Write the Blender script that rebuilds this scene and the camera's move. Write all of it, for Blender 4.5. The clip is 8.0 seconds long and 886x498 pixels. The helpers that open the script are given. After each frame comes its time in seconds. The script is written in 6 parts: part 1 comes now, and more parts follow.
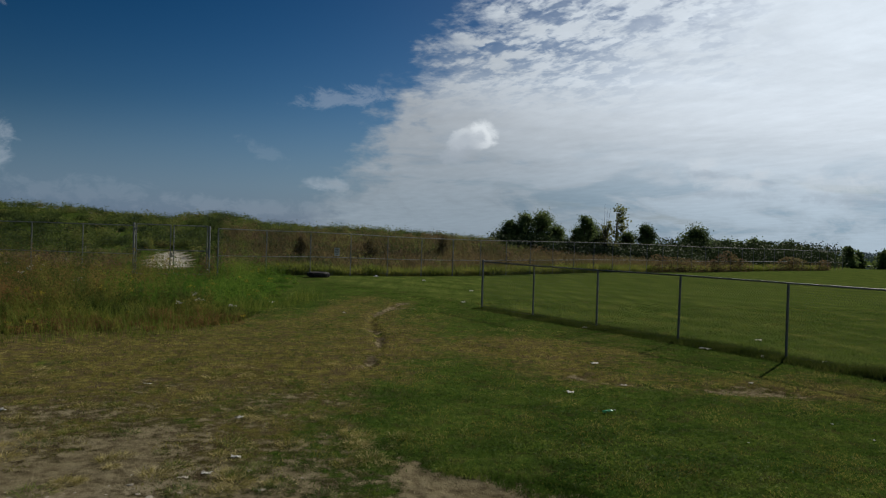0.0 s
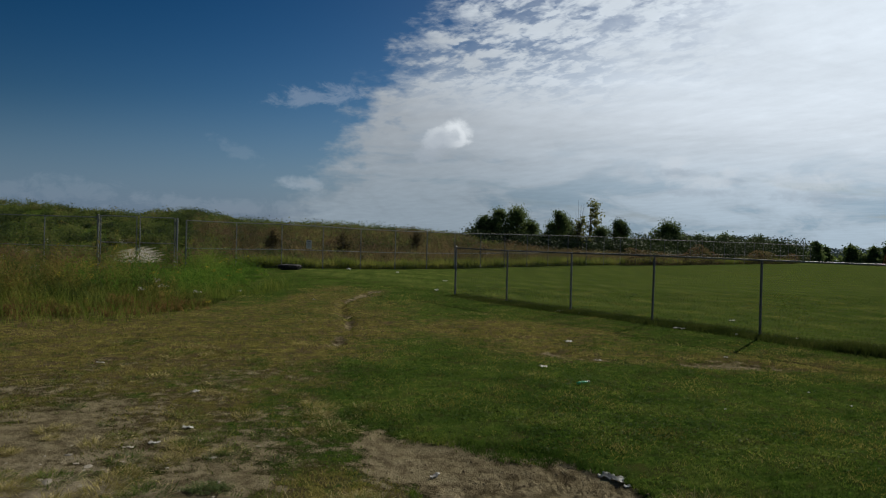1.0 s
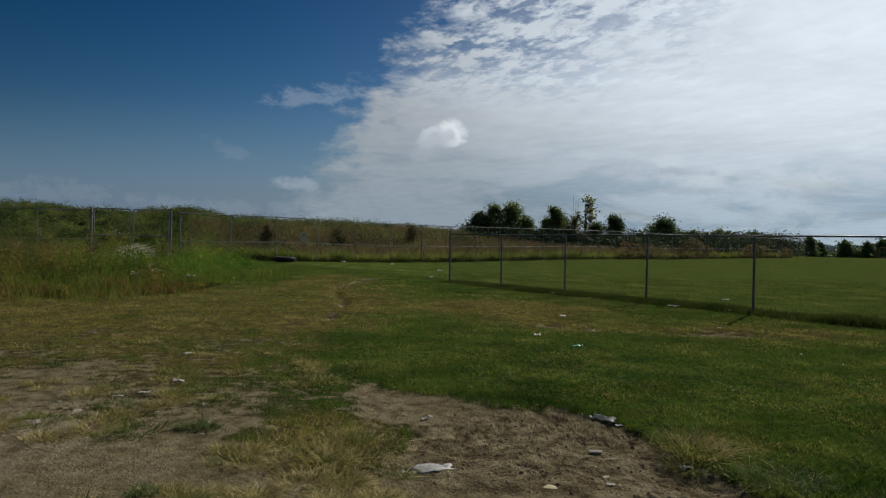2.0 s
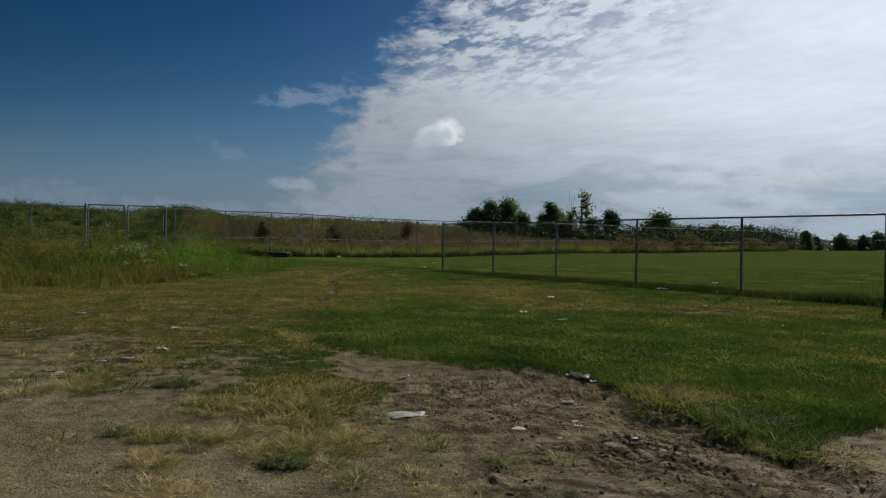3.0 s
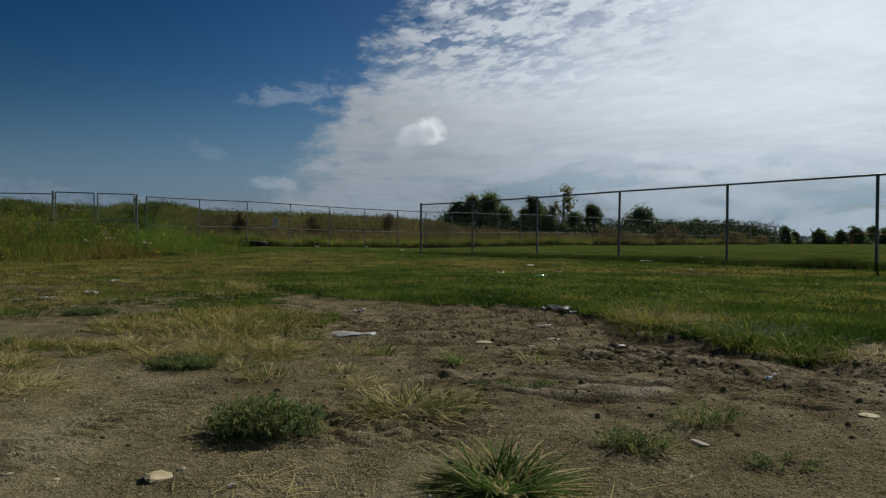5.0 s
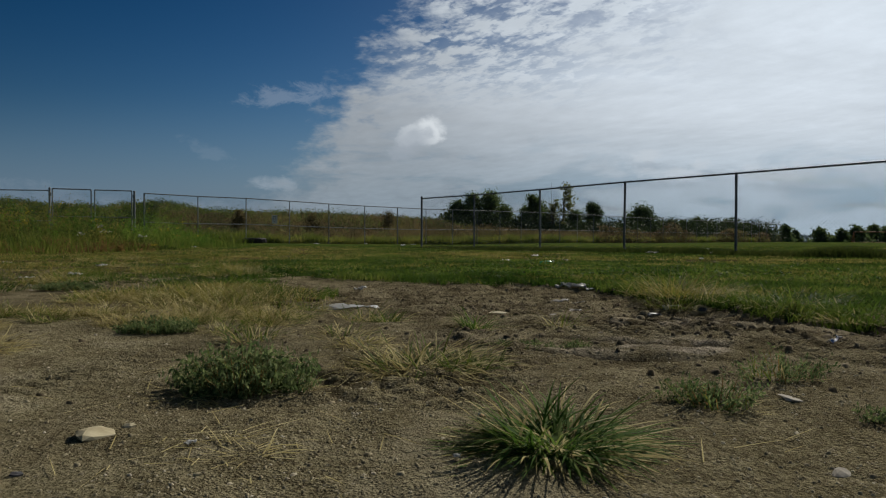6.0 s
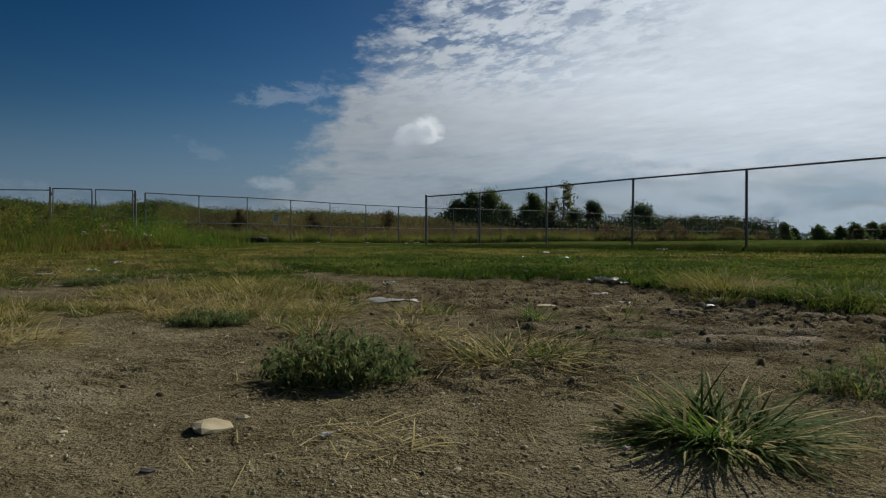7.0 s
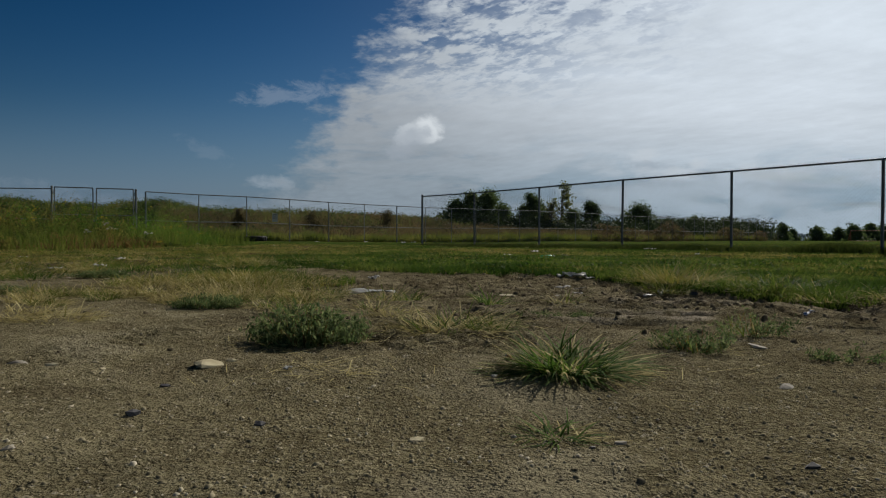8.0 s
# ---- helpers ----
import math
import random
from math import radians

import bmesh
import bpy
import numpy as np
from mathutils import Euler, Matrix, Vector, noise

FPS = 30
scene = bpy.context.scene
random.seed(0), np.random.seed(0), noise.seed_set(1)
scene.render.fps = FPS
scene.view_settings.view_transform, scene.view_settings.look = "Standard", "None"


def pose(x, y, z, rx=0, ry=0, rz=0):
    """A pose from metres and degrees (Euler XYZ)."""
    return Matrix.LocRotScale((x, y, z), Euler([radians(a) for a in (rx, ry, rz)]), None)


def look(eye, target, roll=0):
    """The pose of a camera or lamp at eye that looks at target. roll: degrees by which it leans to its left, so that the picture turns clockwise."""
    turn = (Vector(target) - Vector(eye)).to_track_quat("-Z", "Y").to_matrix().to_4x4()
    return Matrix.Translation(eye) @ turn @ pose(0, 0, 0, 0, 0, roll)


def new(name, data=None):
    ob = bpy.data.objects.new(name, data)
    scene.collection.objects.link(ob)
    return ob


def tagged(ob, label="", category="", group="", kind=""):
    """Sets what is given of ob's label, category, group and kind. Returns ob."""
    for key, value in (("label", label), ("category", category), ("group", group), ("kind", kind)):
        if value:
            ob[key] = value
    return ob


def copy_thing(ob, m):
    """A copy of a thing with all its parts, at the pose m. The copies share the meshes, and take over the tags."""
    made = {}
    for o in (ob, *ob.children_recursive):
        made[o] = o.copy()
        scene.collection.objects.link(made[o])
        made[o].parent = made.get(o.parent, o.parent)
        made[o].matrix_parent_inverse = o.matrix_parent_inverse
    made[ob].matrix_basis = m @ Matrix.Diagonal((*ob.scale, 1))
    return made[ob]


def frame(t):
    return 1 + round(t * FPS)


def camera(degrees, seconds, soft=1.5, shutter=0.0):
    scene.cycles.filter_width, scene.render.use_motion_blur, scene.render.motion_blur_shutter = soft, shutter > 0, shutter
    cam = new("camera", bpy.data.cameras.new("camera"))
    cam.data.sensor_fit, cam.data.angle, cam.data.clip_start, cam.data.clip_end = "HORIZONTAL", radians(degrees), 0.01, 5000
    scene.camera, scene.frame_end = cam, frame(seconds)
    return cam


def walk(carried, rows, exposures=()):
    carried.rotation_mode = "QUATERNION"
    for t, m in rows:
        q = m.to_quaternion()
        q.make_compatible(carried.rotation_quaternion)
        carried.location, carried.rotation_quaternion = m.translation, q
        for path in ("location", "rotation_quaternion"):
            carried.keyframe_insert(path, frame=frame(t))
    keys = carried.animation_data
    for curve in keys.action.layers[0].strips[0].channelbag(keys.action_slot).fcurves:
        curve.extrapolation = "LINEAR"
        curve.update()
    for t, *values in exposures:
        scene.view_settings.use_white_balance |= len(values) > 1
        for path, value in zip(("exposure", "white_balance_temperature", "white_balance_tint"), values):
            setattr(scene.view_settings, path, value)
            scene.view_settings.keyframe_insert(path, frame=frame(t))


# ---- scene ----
cam = camera(67.0, 8.0, soft=1.2)
PATH = [
    (0, (0.082, 1.61, 2.531), (0.123, 3.61, 2.511), 1.8),
    (0.5, (0.133, 1.777, 2.313), (0.22, 3.775, 2.292), 1.6),
    (1, (0.21, 2.000, 2.065), (0.325, 3.997, 2.043), 1.5),
    (1.5, (0.225, 2.045, 1.774), (0.349, 4.041, 1.752), 1.4),
    (3, (0.461, 1.899, 1.211), (0.596, 3.895, 1.185), 0.6),
    (3.5, (0.553, 2.091, 1.025), (0.698, 4.086, 0.998), 0.6),
    (4, (0.623, 2.35, 0.866), (0.785, 4.343, 0.839), 0.6),
    (4.5, (0.698, 2.525, 0.69), (0.879, 4.517, 0.662), 0.5),
    (6, (0.683, 2.955, 0.337), (0.869, 4.946, 0.308), 0.2),
    (6.5, (0.535, 3.326, 0.291), (0.726, 5.317, 0.26), 0.2),
    (7, (0.461, 3.078, 0.295), (0.652, 5.069, 0.264), 0.0),
    (7.5, (0.48, 2.803, 0.258), (0.672, 4.793, 0.228), 0.1),
    (8, (0.569, 2.65, 0.281), (0.761, 4.641, 0.249), 0.2),
]

walk(cam, [(t, look(eye, target, roll)) for t, eye, target, roll in PATH], exposures=((0.0, 0.0), (4.0, -0.05), (8.0, -0.14)))

# ---- world, sun ----
SUN_AZ, SUN_EL = 38.0, 33.0  # degrees right of +y, degrees above the horizon


class Tree:
    """Small helper to write node trees."""

    def __init__(self, tree):
        self.t = tree
        tree.nodes.clear()

    def node(self, kind, values=(), **props):
        n = self.t.nodes.new(kind)
        for key, value in props.items():
            setattr(n, key, value)
        for key, value in dict(values).items():
            if isinstance(value, bpy.types.NodeSocket):
                self.t.links.new(value, n.inputs[key])
            else:
                n.inputs[key].default_value = value
        return n

    def math(self, op, a, b=0.0, c=0.0, clamp=False):
        return self.node("ShaderNodeMath", {0: a, 1: b, 2: c}, operation=op, use_clamp=clamp).outputs[0]

    def smooth(self, v, lo, hi, a=0.0, b=1.0):
        return self.node("ShaderNodeMapRange", {"Value": v, "From Min": lo, "From Max": hi, "To Min": a, "To Max": b},
                         interpolation_type="SMOOTHSTEP").outputs[0]

    def noise(self, vec, scale, detail=4.0, rough=0.55, distortion=0.0):
        return self.node("ShaderNodeTexNoise", {"Vector": vec, "Scale": scale, "Detail": detail, "Roughness": rough,
                                                "Distortion": distortion}).outputs["Fac"]

    def mix(self, fac, a, b):
        return self.node("ShaderNodeMix", {0: fac, 6: a, 7: b}, data_type="RGBA").outputs[2]

    def combine(self, x, y, z=0.0):
        return self.node("ShaderNodeCombineXYZ", {0: x, 1: y, 2: z}).outputs[0]

    def link(self, a, b):
        self.t.links.new(a, b)


def c4(r, g, b):
    return (r, g, b, 1.0)


def build_world():
    world = bpy.data.worlds.new("sky")
    world.use_nodes = True
    scene.world = world
    w = Tree(world.node_tree)
    sky = w.node("ShaderNodeTexSky", sky_type="NISHITA", sun_disc=False, sun_elevation=radians(SUN_EL),
                 sun_rotation=radians(SUN_AZ), air_density=1.0, dust_density=0.6, ozone_density=2.5)
    way = w.node("ShaderNodeTexCoord").outputs["Generated"]
    sep = w.node("ShaderNodeSeparateXYZ", {0: way})
    dx, dy, dz = sep.outputs
    front = w.math("MAXIMUM", w.math("ABSOLUTE", dy), 0.05)
    u, v = w.math("DIVIDE", dx, front), w.math("DIVIDE", dz, front)
    # cloud layers seen in perspective: a plane far above
    up = w.math("ADD", w.math("MAXIMUM", dz, 0.0), 0.07)
    px, py = w.math("DIVIDE", dx, up), w.math("DIVIDE", dy, up)
    plane = w.combine(px, py, 0.0)
    flat = w.combine(u, w.math("MULTIPLY", v, 2.2), 0.3)
    wob = w.noise(flat, 5.0, 5.0, 0.6)
    wob2 = w.noise(flat, 20.0, 6.0, 0.65)
    # the bank's edge leans over to the right as it rises
    edge = w.math("SUBTRACT", w.math("SUBTRACT", u, w.math("MULTIPLY", w.math("SUBTRACT", v, 0.02), 0.80)), -0.195)
    edge = w.math("ADD", edge, w.math("MULTIPLY", w.math("SUBTRACT", wob, 0.5), 0.22))
    edge = w.math("ADD", edge, w.math("MULTIPLY", w.math("SUBTRACT", wob2, 0.5), 0.16))
    bank = w.smooth(edge, -0.03, 0.07)
    # small cells broken out of the upper part of the bank
    skew = w.combine(w.math("ADD", px, w.math("MULTIPLY", py, 0.35)), w.math("MULTIPLY", py, 0.62), w.math("MULTIPLY", wob, 0.6))
    cells = w.math("ADD", w.math("MULTIPLY", w.noise(skew, 11.0, 3.0, 0.6, 0.2), 0.8), w.math("MULTIPLY", w.noise(skew, 2.2, 2.0), 0.2))
    high = w.math("MULTIPLY", w.smooth(w.math("ADD", v, w.math("MULTIPLY", wob2, 0.10)), 0.22, 0.36), w.smooth(w.math("ADD", edge, w.math("MULTIPLY", wob, 0.3)), 0.70, 0.12))
    gaps = w.smooth(cells, 0.40, 0.58)
    bank = w.math("MULTIPLY", bank, w.math("SUBTRACT", 1.0, w.math("MULTIPLY", w.math("MULTIPLY", high, 0.92), w.math("SUBTRACT", 1.0, gaps))))
    # brightness inside the bank: towards the sun, streaks and grey bases near the horizon
    streak = w.noise(w.combine(w.math("MULTIPLY", px, 0.5), py, 1.7), 1.3, 6.0, 0.6, 0.6)
    lowgrey = w.noise(w.combine(w.math("MULTIPLY", u, 2.6), w.math("MULTIPLY", v, 7.5), 4.0), 2.6, 6.0, 0.58, 0.5)
    sunv = w.node("ShaderNodeVectorMath", {0: way, 1: (math.sin(radians(SUN_AZ)) * math.cos(radians(SUN_EL)),
                  math.cos(radians(SUN_AZ)) * math.cos(radians(SUN_EL)), math.sin(radians(SUN_EL)))}, operation="DOT_PRODUCT").outputs["Value"]
    glow = w.smooth(sunv, 0.70, 1.0, 0.44, 0.90)
    ripple = w.noise(skew, 7.0, 4.0, 0.6)
    bright = w.math("MULTIPLY", glow, w.math("ADD", 0.62, w.math("ADD", w.math("MULTIPLY", w.math("ADD", w.math("MULTIPLY", w.math("SUBTRACT", streak, 0.5), w.smooth(v, 0.05, 0.2)), 0.5), 0.40), w.math("MULTIPLY", ripple, 0.22))))
    low = w.smooth(v, 0.20, 0.02)
    bright = w.math("MULTIPLY", bright, w.smooth(v, 0.22, 0.03, 1.0, 0.90))
    dark = w.math("MULTIPLY", low, w.smooth(lowgrey, 0.40, 0.66))
    bright = w.math("MULTIPLY", bright, w.math("SUBTRACT", 1.0, w.math("MULTIPLY", dark, 0.26)))
    tone = w.mix(w.math("MAXIMUM", w.math("MULTIPLY", low, 0.5), dark), c4(0.86, 0.955, 1.055), c4(0.58, 0.83, 1.05))
    rift = w.math("MULTIPLY", w.smooth(v, 0.20, 0.06), w.smooth(w.noise(w.combine(w.math("MULTIPLY", u, 3.0), w.math("MULTIPLY", v, 16.0), 9.0), 1.6, 5.0, 0.6, 0.3), 0.56, 0.70))
    bank = w.math("MULTIPLY", bank, w.math("SUBTRACT", 1.0, w.math("MULTIPLY", rift, 0.6)))
    cloud = w.node("ShaderNodeVectorMath", {0: tone, 3: bright}, operation="SCALE").outputs[0]

    warp = w.noise(w.combine(u, w.math("MULTIPLY", v, 1.6), 2.0), 26.0, 6.0, 0.68, 0.4)

    def puff(cu, cv, ru, rv, k, rough=3.2, slope=0.0, hard=-0.25):
        a = w.math("DIVIDE", w.math("SUBTRACT", u, cu), ru)
        b = w.math("DIVIDE", w.math("SUBTRACT", w.math("SUBTRACT", v, cv), w.math("MULTIPLY", w.math("SUBTRACT", u, cu), slope)), rv)
        d = w.math("ADD", w.math("MULTIPLY", a, a), w.math("MULTIPLY", b, b))
        d = w.math("ADD", d, w.math("MULTIPLY", w.math("SUBTRACT", warp, 0.5), rough))
        return w.math("MULTIPLY", w.smooth(d, 1.25, hard), k)

    # wisps in the blue
    small = None
    for spot in ((-0.13, 0.212, 0.080, 0.017, 0.22, 6.5, 0.12), (-0.155, 0.081, 0.030, 0.012, 0.32, 4.4, -0.1), (-0.25, 0.127, 0.04, 0.014, 0.07, 7.0, -0.4),
                 (-0.66, 0.13, 0.05, 0.04, 0.30, 5.0, 0.0), (-0.55, 0.062, 0.16, 0.02, 0.07, 7.0, 0.0), (-0.28, 0.046, 0.16, 0.014, 0.09, 7.0, 0.0), (-0.70, 0.34, 0.06, 0.02, 0.5, 5.0, 0.0)):
        one = puff(*spot)
        small = one if small is None else w.math("MAXIMUM", small, one)
    haze = w.smooth(v, 0.22, -0.02, 0.0, 0.78)
    deep = w.node("ShaderNodeGamma", {0: w.node("ShaderNodeVectorMath", {0: sky.outputs[0], 3: SKY}, operation="SCALE").outputs[0], 1: 1.25}).outputs[0]
    base = w.node("ShaderNodeHueSaturation", {"Color": deep, "Hue": 0.502, "Saturation": 1.36, "Value": w.smooth(w.math("ADD", v, w.math("MULTIPLY", u, -0.25)), 0.05, 0.60, 0.80, 0.55)}).outputs[0]
    base = w.mix(haze, base, c4(0.100, 0.170, 0.305))
    base = w.mix(small, base, c4(0.52, 0.57, 0.64))
    out = w.mix(bank, base, cloud)
    # the one bright cumulus before the bank, with its grey underside
    under = puff(0.034, 0.128, 0.030, 0.014, 0.6, 3.5)
    body = w.math("MAXIMUM", puff(0.072, 0.162, 0.027, 0.024, 0.9, 2.2, 0.1, 0.15), puff(0.048, 0.158, 0.027, 0.017, 0.7, 2.4, 0.3, 0.05))
    out = w.mix(under, out, c4(0.36, 0.41, 0.47))
    out = w.mix(body, out, c4(0.74, 0.79, 0.83))
    for cu, cv, ru, rv in ((0.41, 0.124, 0.030, 0.012), (0.495, 0.112, 0.020, 0.010), (0.45, 0.095, 0.06, 0.012), (0.62, 0.10, 0.07, 0.018)):
        out = w.mix(puff(cu, cv + 0.006, ru, rv, 0.5, 4.0), out, c4(0.60, 0.655, 0.71))
        out = w.mix(puff(cu + 0.01, cv - rv * 0.9, ru * 1.2, rv * 0.7, 0.4, 4.5), out, c4(0.30, 0.36, 0.43))
    shade = puff(0.050, 0.150, 0.034, 0.020, 0.75, 2.4, 0.15, 0.0)
    out = w.mix(shade, out, c4(0.37, 0.42, 0.48))
    ground = w.smooth(dz, -0.02, -0.06)
    out = w.mix(ground, out, c4(0.06, 0.07, 0.05))
    bg = w.node("ShaderNodeBackground", {"Color": out, "Strength": 1.0})
    w.link(bg.outputs[0], w.node("ShaderNodeOutputWorld").inputs[0])


SKY = 0.06
build_world()
sun = new("sun", bpy.data.lights.new("sun", "SUN"))
sun.data.energy, sun.data.angle, sun.data.color = 4.6, radians(0.6), (1.0, 0.94, 0.84)
sun.matrix_world = look((0, 0, 50), (-50 * math.sin(radians(SUN_AZ)), -50 * math.cos(radians(SUN_AZ)), 50 - 50 * math.tan(radians(SUN_EL))))


# ---- materials ----
def material(name):
    m = bpy.data.materials.new(name)
    m.use_nodes = True
    return m, Tree(m.node_tree)


def finish(w, colour, rough=0.8, metal=0.0, normal=None, thin=0.0, spec=0.3):
    """Principled surface; thin > 0 lets that share of light through, as leaves do."""
    p = w.node("ShaderNodeBsdfPrincipled", {"Base Color": colour, "Roughness": rough, "Metallic": metal, "Specular IOR Level": spec})
    if normal is not None:
        w.link(normal, p.inputs["Normal"])
    out = w.node("ShaderNodeOutputMaterial")
    if thin:
        tr = w.node("ShaderNodeBsdfTranslucent", {"Color": colour})
        mix = w.node("ShaderNodeMixShader", {0: thin, 1: p.outputs[0], 2: tr.outputs[0]})
        w.link(mix.outputs[0], out.inputs[0])
    else:
        w.link(p.outputs[0], out.inputs[0])


def ramp(w, fac, stops):
    n = w.node("ShaderNodeValToRGB", {0: fac})
    e = n.color_ramp.elements
    while len(e) < len(stops):
        e.new(0.5)
    for el, (pos, col) in zip(e, stops):
        el.position, el.color = pos, c4(*col)
    return n.outputs[0]


def bump(w, height, strength=0.5, distance=0.02, normal=None):
    n = w.node("ShaderNodeBump", {"Height": height, "Strength": strength, "Distance": distance})
    if normal is not None:
        w.link(normal, n.inputs["Normal"])
    return n.outputs[0]


def leaf_mat(name, stops, patch=0.6, thin=0.45, rough=0.7, spec=0.06, own=0.5):
    m, w = material(name)
    isl = w.node("ShaderNodeNewGeometry").outputs["Random Per Island"]
    pos = w.node("ShaderNodeNewGeometry").outputs["Position"]
    big = w.noise(pos, patch, 3.0)
    fac = w.math("ADD", w.math("MULTIPLY", isl, own), w.math("MULTIPLY", w.smooth(big, 0.3, 0.7), 1.0 - own))
    finish(w, ramp(w, fac, stops), rough, thin=thin, spec=spec)
    return m


def plain_mat(name, a, b, scale=30.0, rough=0.6, metal=0.0, relief=0.2, thin=0.0, distance=0.003):
    m, w = material(name)
    co = w.node("ShaderNodeTexCoord").outputs["Object"]
    n1, n2 = w.noise(co, scale, 5.0), w.noise(co, scale * 0.17, 3.0)
    fac = w.math("ADD", w.math("MULTIPLY", n1, 0.6), w.math("MULTIPLY", n2, 0.4))
    r = w.node("ShaderNodeObjectInfo").outputs["Random"]
    fac = w.math("ADD", fac, w.math("MULTIPLY", w.math("SUBTRACT", r, 0.5), 0.15))
    finish(w, w.mix(w.smooth(fac, 0.35, 0.65), c4(*a), c4(*b)), w.smooth(n1, 0.2, 0.8, rough - 0.1, rough + 0.1), metal, bump(w, n1, relief, distance), thin)
    return m


def ground_mat():
    m, w = material("ground")
    pos = w.node("ShaderNodeNewGeometry").outputs["Position"]

    def attr(name):
        return w.node("ShaderNodeAttribute", attribute_name=name).outputs["Fac"]

    fine, mid, big = w.noise(pos, 55.0, 5.0, 0.65), w.noise(pos, 6.0, 5.0, 0.6), w.noise(pos, 0.7, 4.0, 0.55)
    grit = w.noise(pos, 220.0, 3.0, 0.7)
    cell = w.node("ShaderNodeTexVoronoi", {"Vector": pos, "Scale": 95.0})
    # dry soil with pale crust, dark damp mud and grit
    soil = ramp(w, w.math("ADD", w.math("MULTIPLY", mid, 0.35), w.math("ADD", w.math("MULTIPLY", fine, 0.33), w.math("MULTIPLY", grit, 0.32))),
                ((0.36, (0.072, 0.058, 0.031)), (0.46, (0.168, 0.144, 0.082)), (0.56, (0.248, 0.217, 0.128)), (0.68, (0.37, 0.33, 0.21))))
    chips = w.math("MULTIPLY", w.smooth(cell.outputs["Color"], 0.72, 0.9), w.smooth(cell.outputs["Distance"], 0.45, 0.25))
    soil = w.mix(w.math("MULTIPLY", chips, 0.5), soil, c4(0.40, 0.365, 0.28))
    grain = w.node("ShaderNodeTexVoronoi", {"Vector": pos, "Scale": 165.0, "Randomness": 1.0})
    grain2 = w.node("ShaderNodeTexVoronoi", {"Vector": pos, "Scale": 62.0, "Randomness": 1.0})
    tint = w.node("ShaderNodeSeparateColor", {0: grain.outputs["Color"]}).outputs[0]
    loose = w.math("SUBTRACT", 1.0, w.math("MULTIPLY", attr("press"), 0.8))
    soil = w.mix(w.math("MULTIPLY", loose, w.smooth(w.math("ADD", tint, w.math("MULTIPLY", w.math("SUBTRACT", mid, 0.5), 0.9)), 0.6, 0.95, 0.0, 0.65)), soil, c4(0.075, 0.060, 0.036))
    # hollows between grains are darkened in colour, standing in for their shade
    grain_shade = w.smooth(grain.outputs["Distance"], 0.45, 0.75)
    soil = w.mix(w.math("MULTIPLY", loose, w.math("MULTIPLY", grain_shade, 0.40)), soil, c4(0.045, 0.036, 0.022))
    # broad damp and dusty patches
    damp = w.noise(pos, 1.9, 4.0, 0.6, 0.4)
    soil = w.mix(w.smooth(damp, 0.52, 0.68, 0.0, 0.40), soil, w.mix(fine, c4(0.085, 0.068, 0.040), c4(0.20, 0.165, 0.10)))
    soil = w.mix(w.smooth(damp, 0.44, 0.34, 0.0, 0.4), soil, c4(0.33, 0.295, 0.20))
    soil = w.mix(w.math("MULTIPLY", attr("mud"), 0.85, clamp=True), soil, ramp(w, mid, ((0.36, (0.046, 0.035, 0.021)), (0.48, (0.140, 0.114, 0.069)), (0.60, (0.265, 0.226, 0.145)))))
    soil = w.mix(w.math("MULTIPLY", attr("crust"), w.smooth(mid, 0.4, 0.6)), soil, c4(0.36, 0.31, 0.235))
    soil = w.mix(w.math("MULTIPLY", attr("loam"), w.smooth(big, 0.3, 0.6, 0.35, 0.75)), soil, ramp(w, mid, ((0.36, (0.070, 0.057, 0.032)), (0.62, (0.195, 0.165, 0.098)))))
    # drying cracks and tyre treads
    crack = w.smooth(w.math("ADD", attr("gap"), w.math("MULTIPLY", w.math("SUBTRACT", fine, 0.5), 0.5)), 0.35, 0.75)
    # shade down in the cracks is put into the colour, besides the relief
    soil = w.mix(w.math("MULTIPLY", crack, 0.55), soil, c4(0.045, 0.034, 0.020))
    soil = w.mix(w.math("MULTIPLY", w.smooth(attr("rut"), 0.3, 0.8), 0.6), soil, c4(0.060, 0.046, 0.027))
    turned = w.node("ShaderNodeMapping", {"Vector": pos, "Rotation": (0, 0, radians(-24))}).outputs[0]
    tread = w.node("ShaderNodeTexWave", {"Vector": turned, "Scale": 5.6, "Distortion": 1.2, "Detail": 2.0, "Detail Scale": 3.0}, bands_direction="Y").outputs["Fac"]
    tread = w.math("MULTIPLY", w.smooth(tread, 0.35, 0.65), w.smooth(mid, 0.38, 0.58))
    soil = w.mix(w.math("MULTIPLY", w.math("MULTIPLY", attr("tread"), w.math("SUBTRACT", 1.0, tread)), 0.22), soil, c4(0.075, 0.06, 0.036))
    soil = w.mix(attr("road"), soil, c4(0.42, 0.40, 0.34))
    # turf
    tuftn = w.noise(pos, 17.0, 4.0, 0.65)
    green = ramp(w, w.math("ADD", w.math("MULTIPLY", tuftn, 0.45), w.math("ADD", w.math("MULTIPLY", mid, 0.30), w.math("MULTIPLY", big, 0.25))),
                 ((0.38, (0.012, 0.027, 0.005)), (0.50, (0.037, 0.068, 0.011)), (0.62, (0.096, 0.126, 0.025))))
    dry = ramp(w, w.math("ADD", w.math("MULTIPLY", mid, 0.6), w.math("MULTIPLY", fine, 0.4)),
               ((0.38, (0.036, 0.029, 0.013)), (0.50, (0.105, 0.092, 0.026)), (0.62, (0.21, 0.185, 0.052))))
    clump = w.noise(pos, 2.3, 5.0, 0.62)
    dfac = w.smooth(w.math("ADD", attr("dry"), w.math("ADD", w.math("MULTIPLY", w.math("SUBTRACT", mid, 0.5), 0.9), w.math("MULTIPLY", w.math("SUBTRACT", clump, 0.5), 2.2))), 0.20, 0.90)
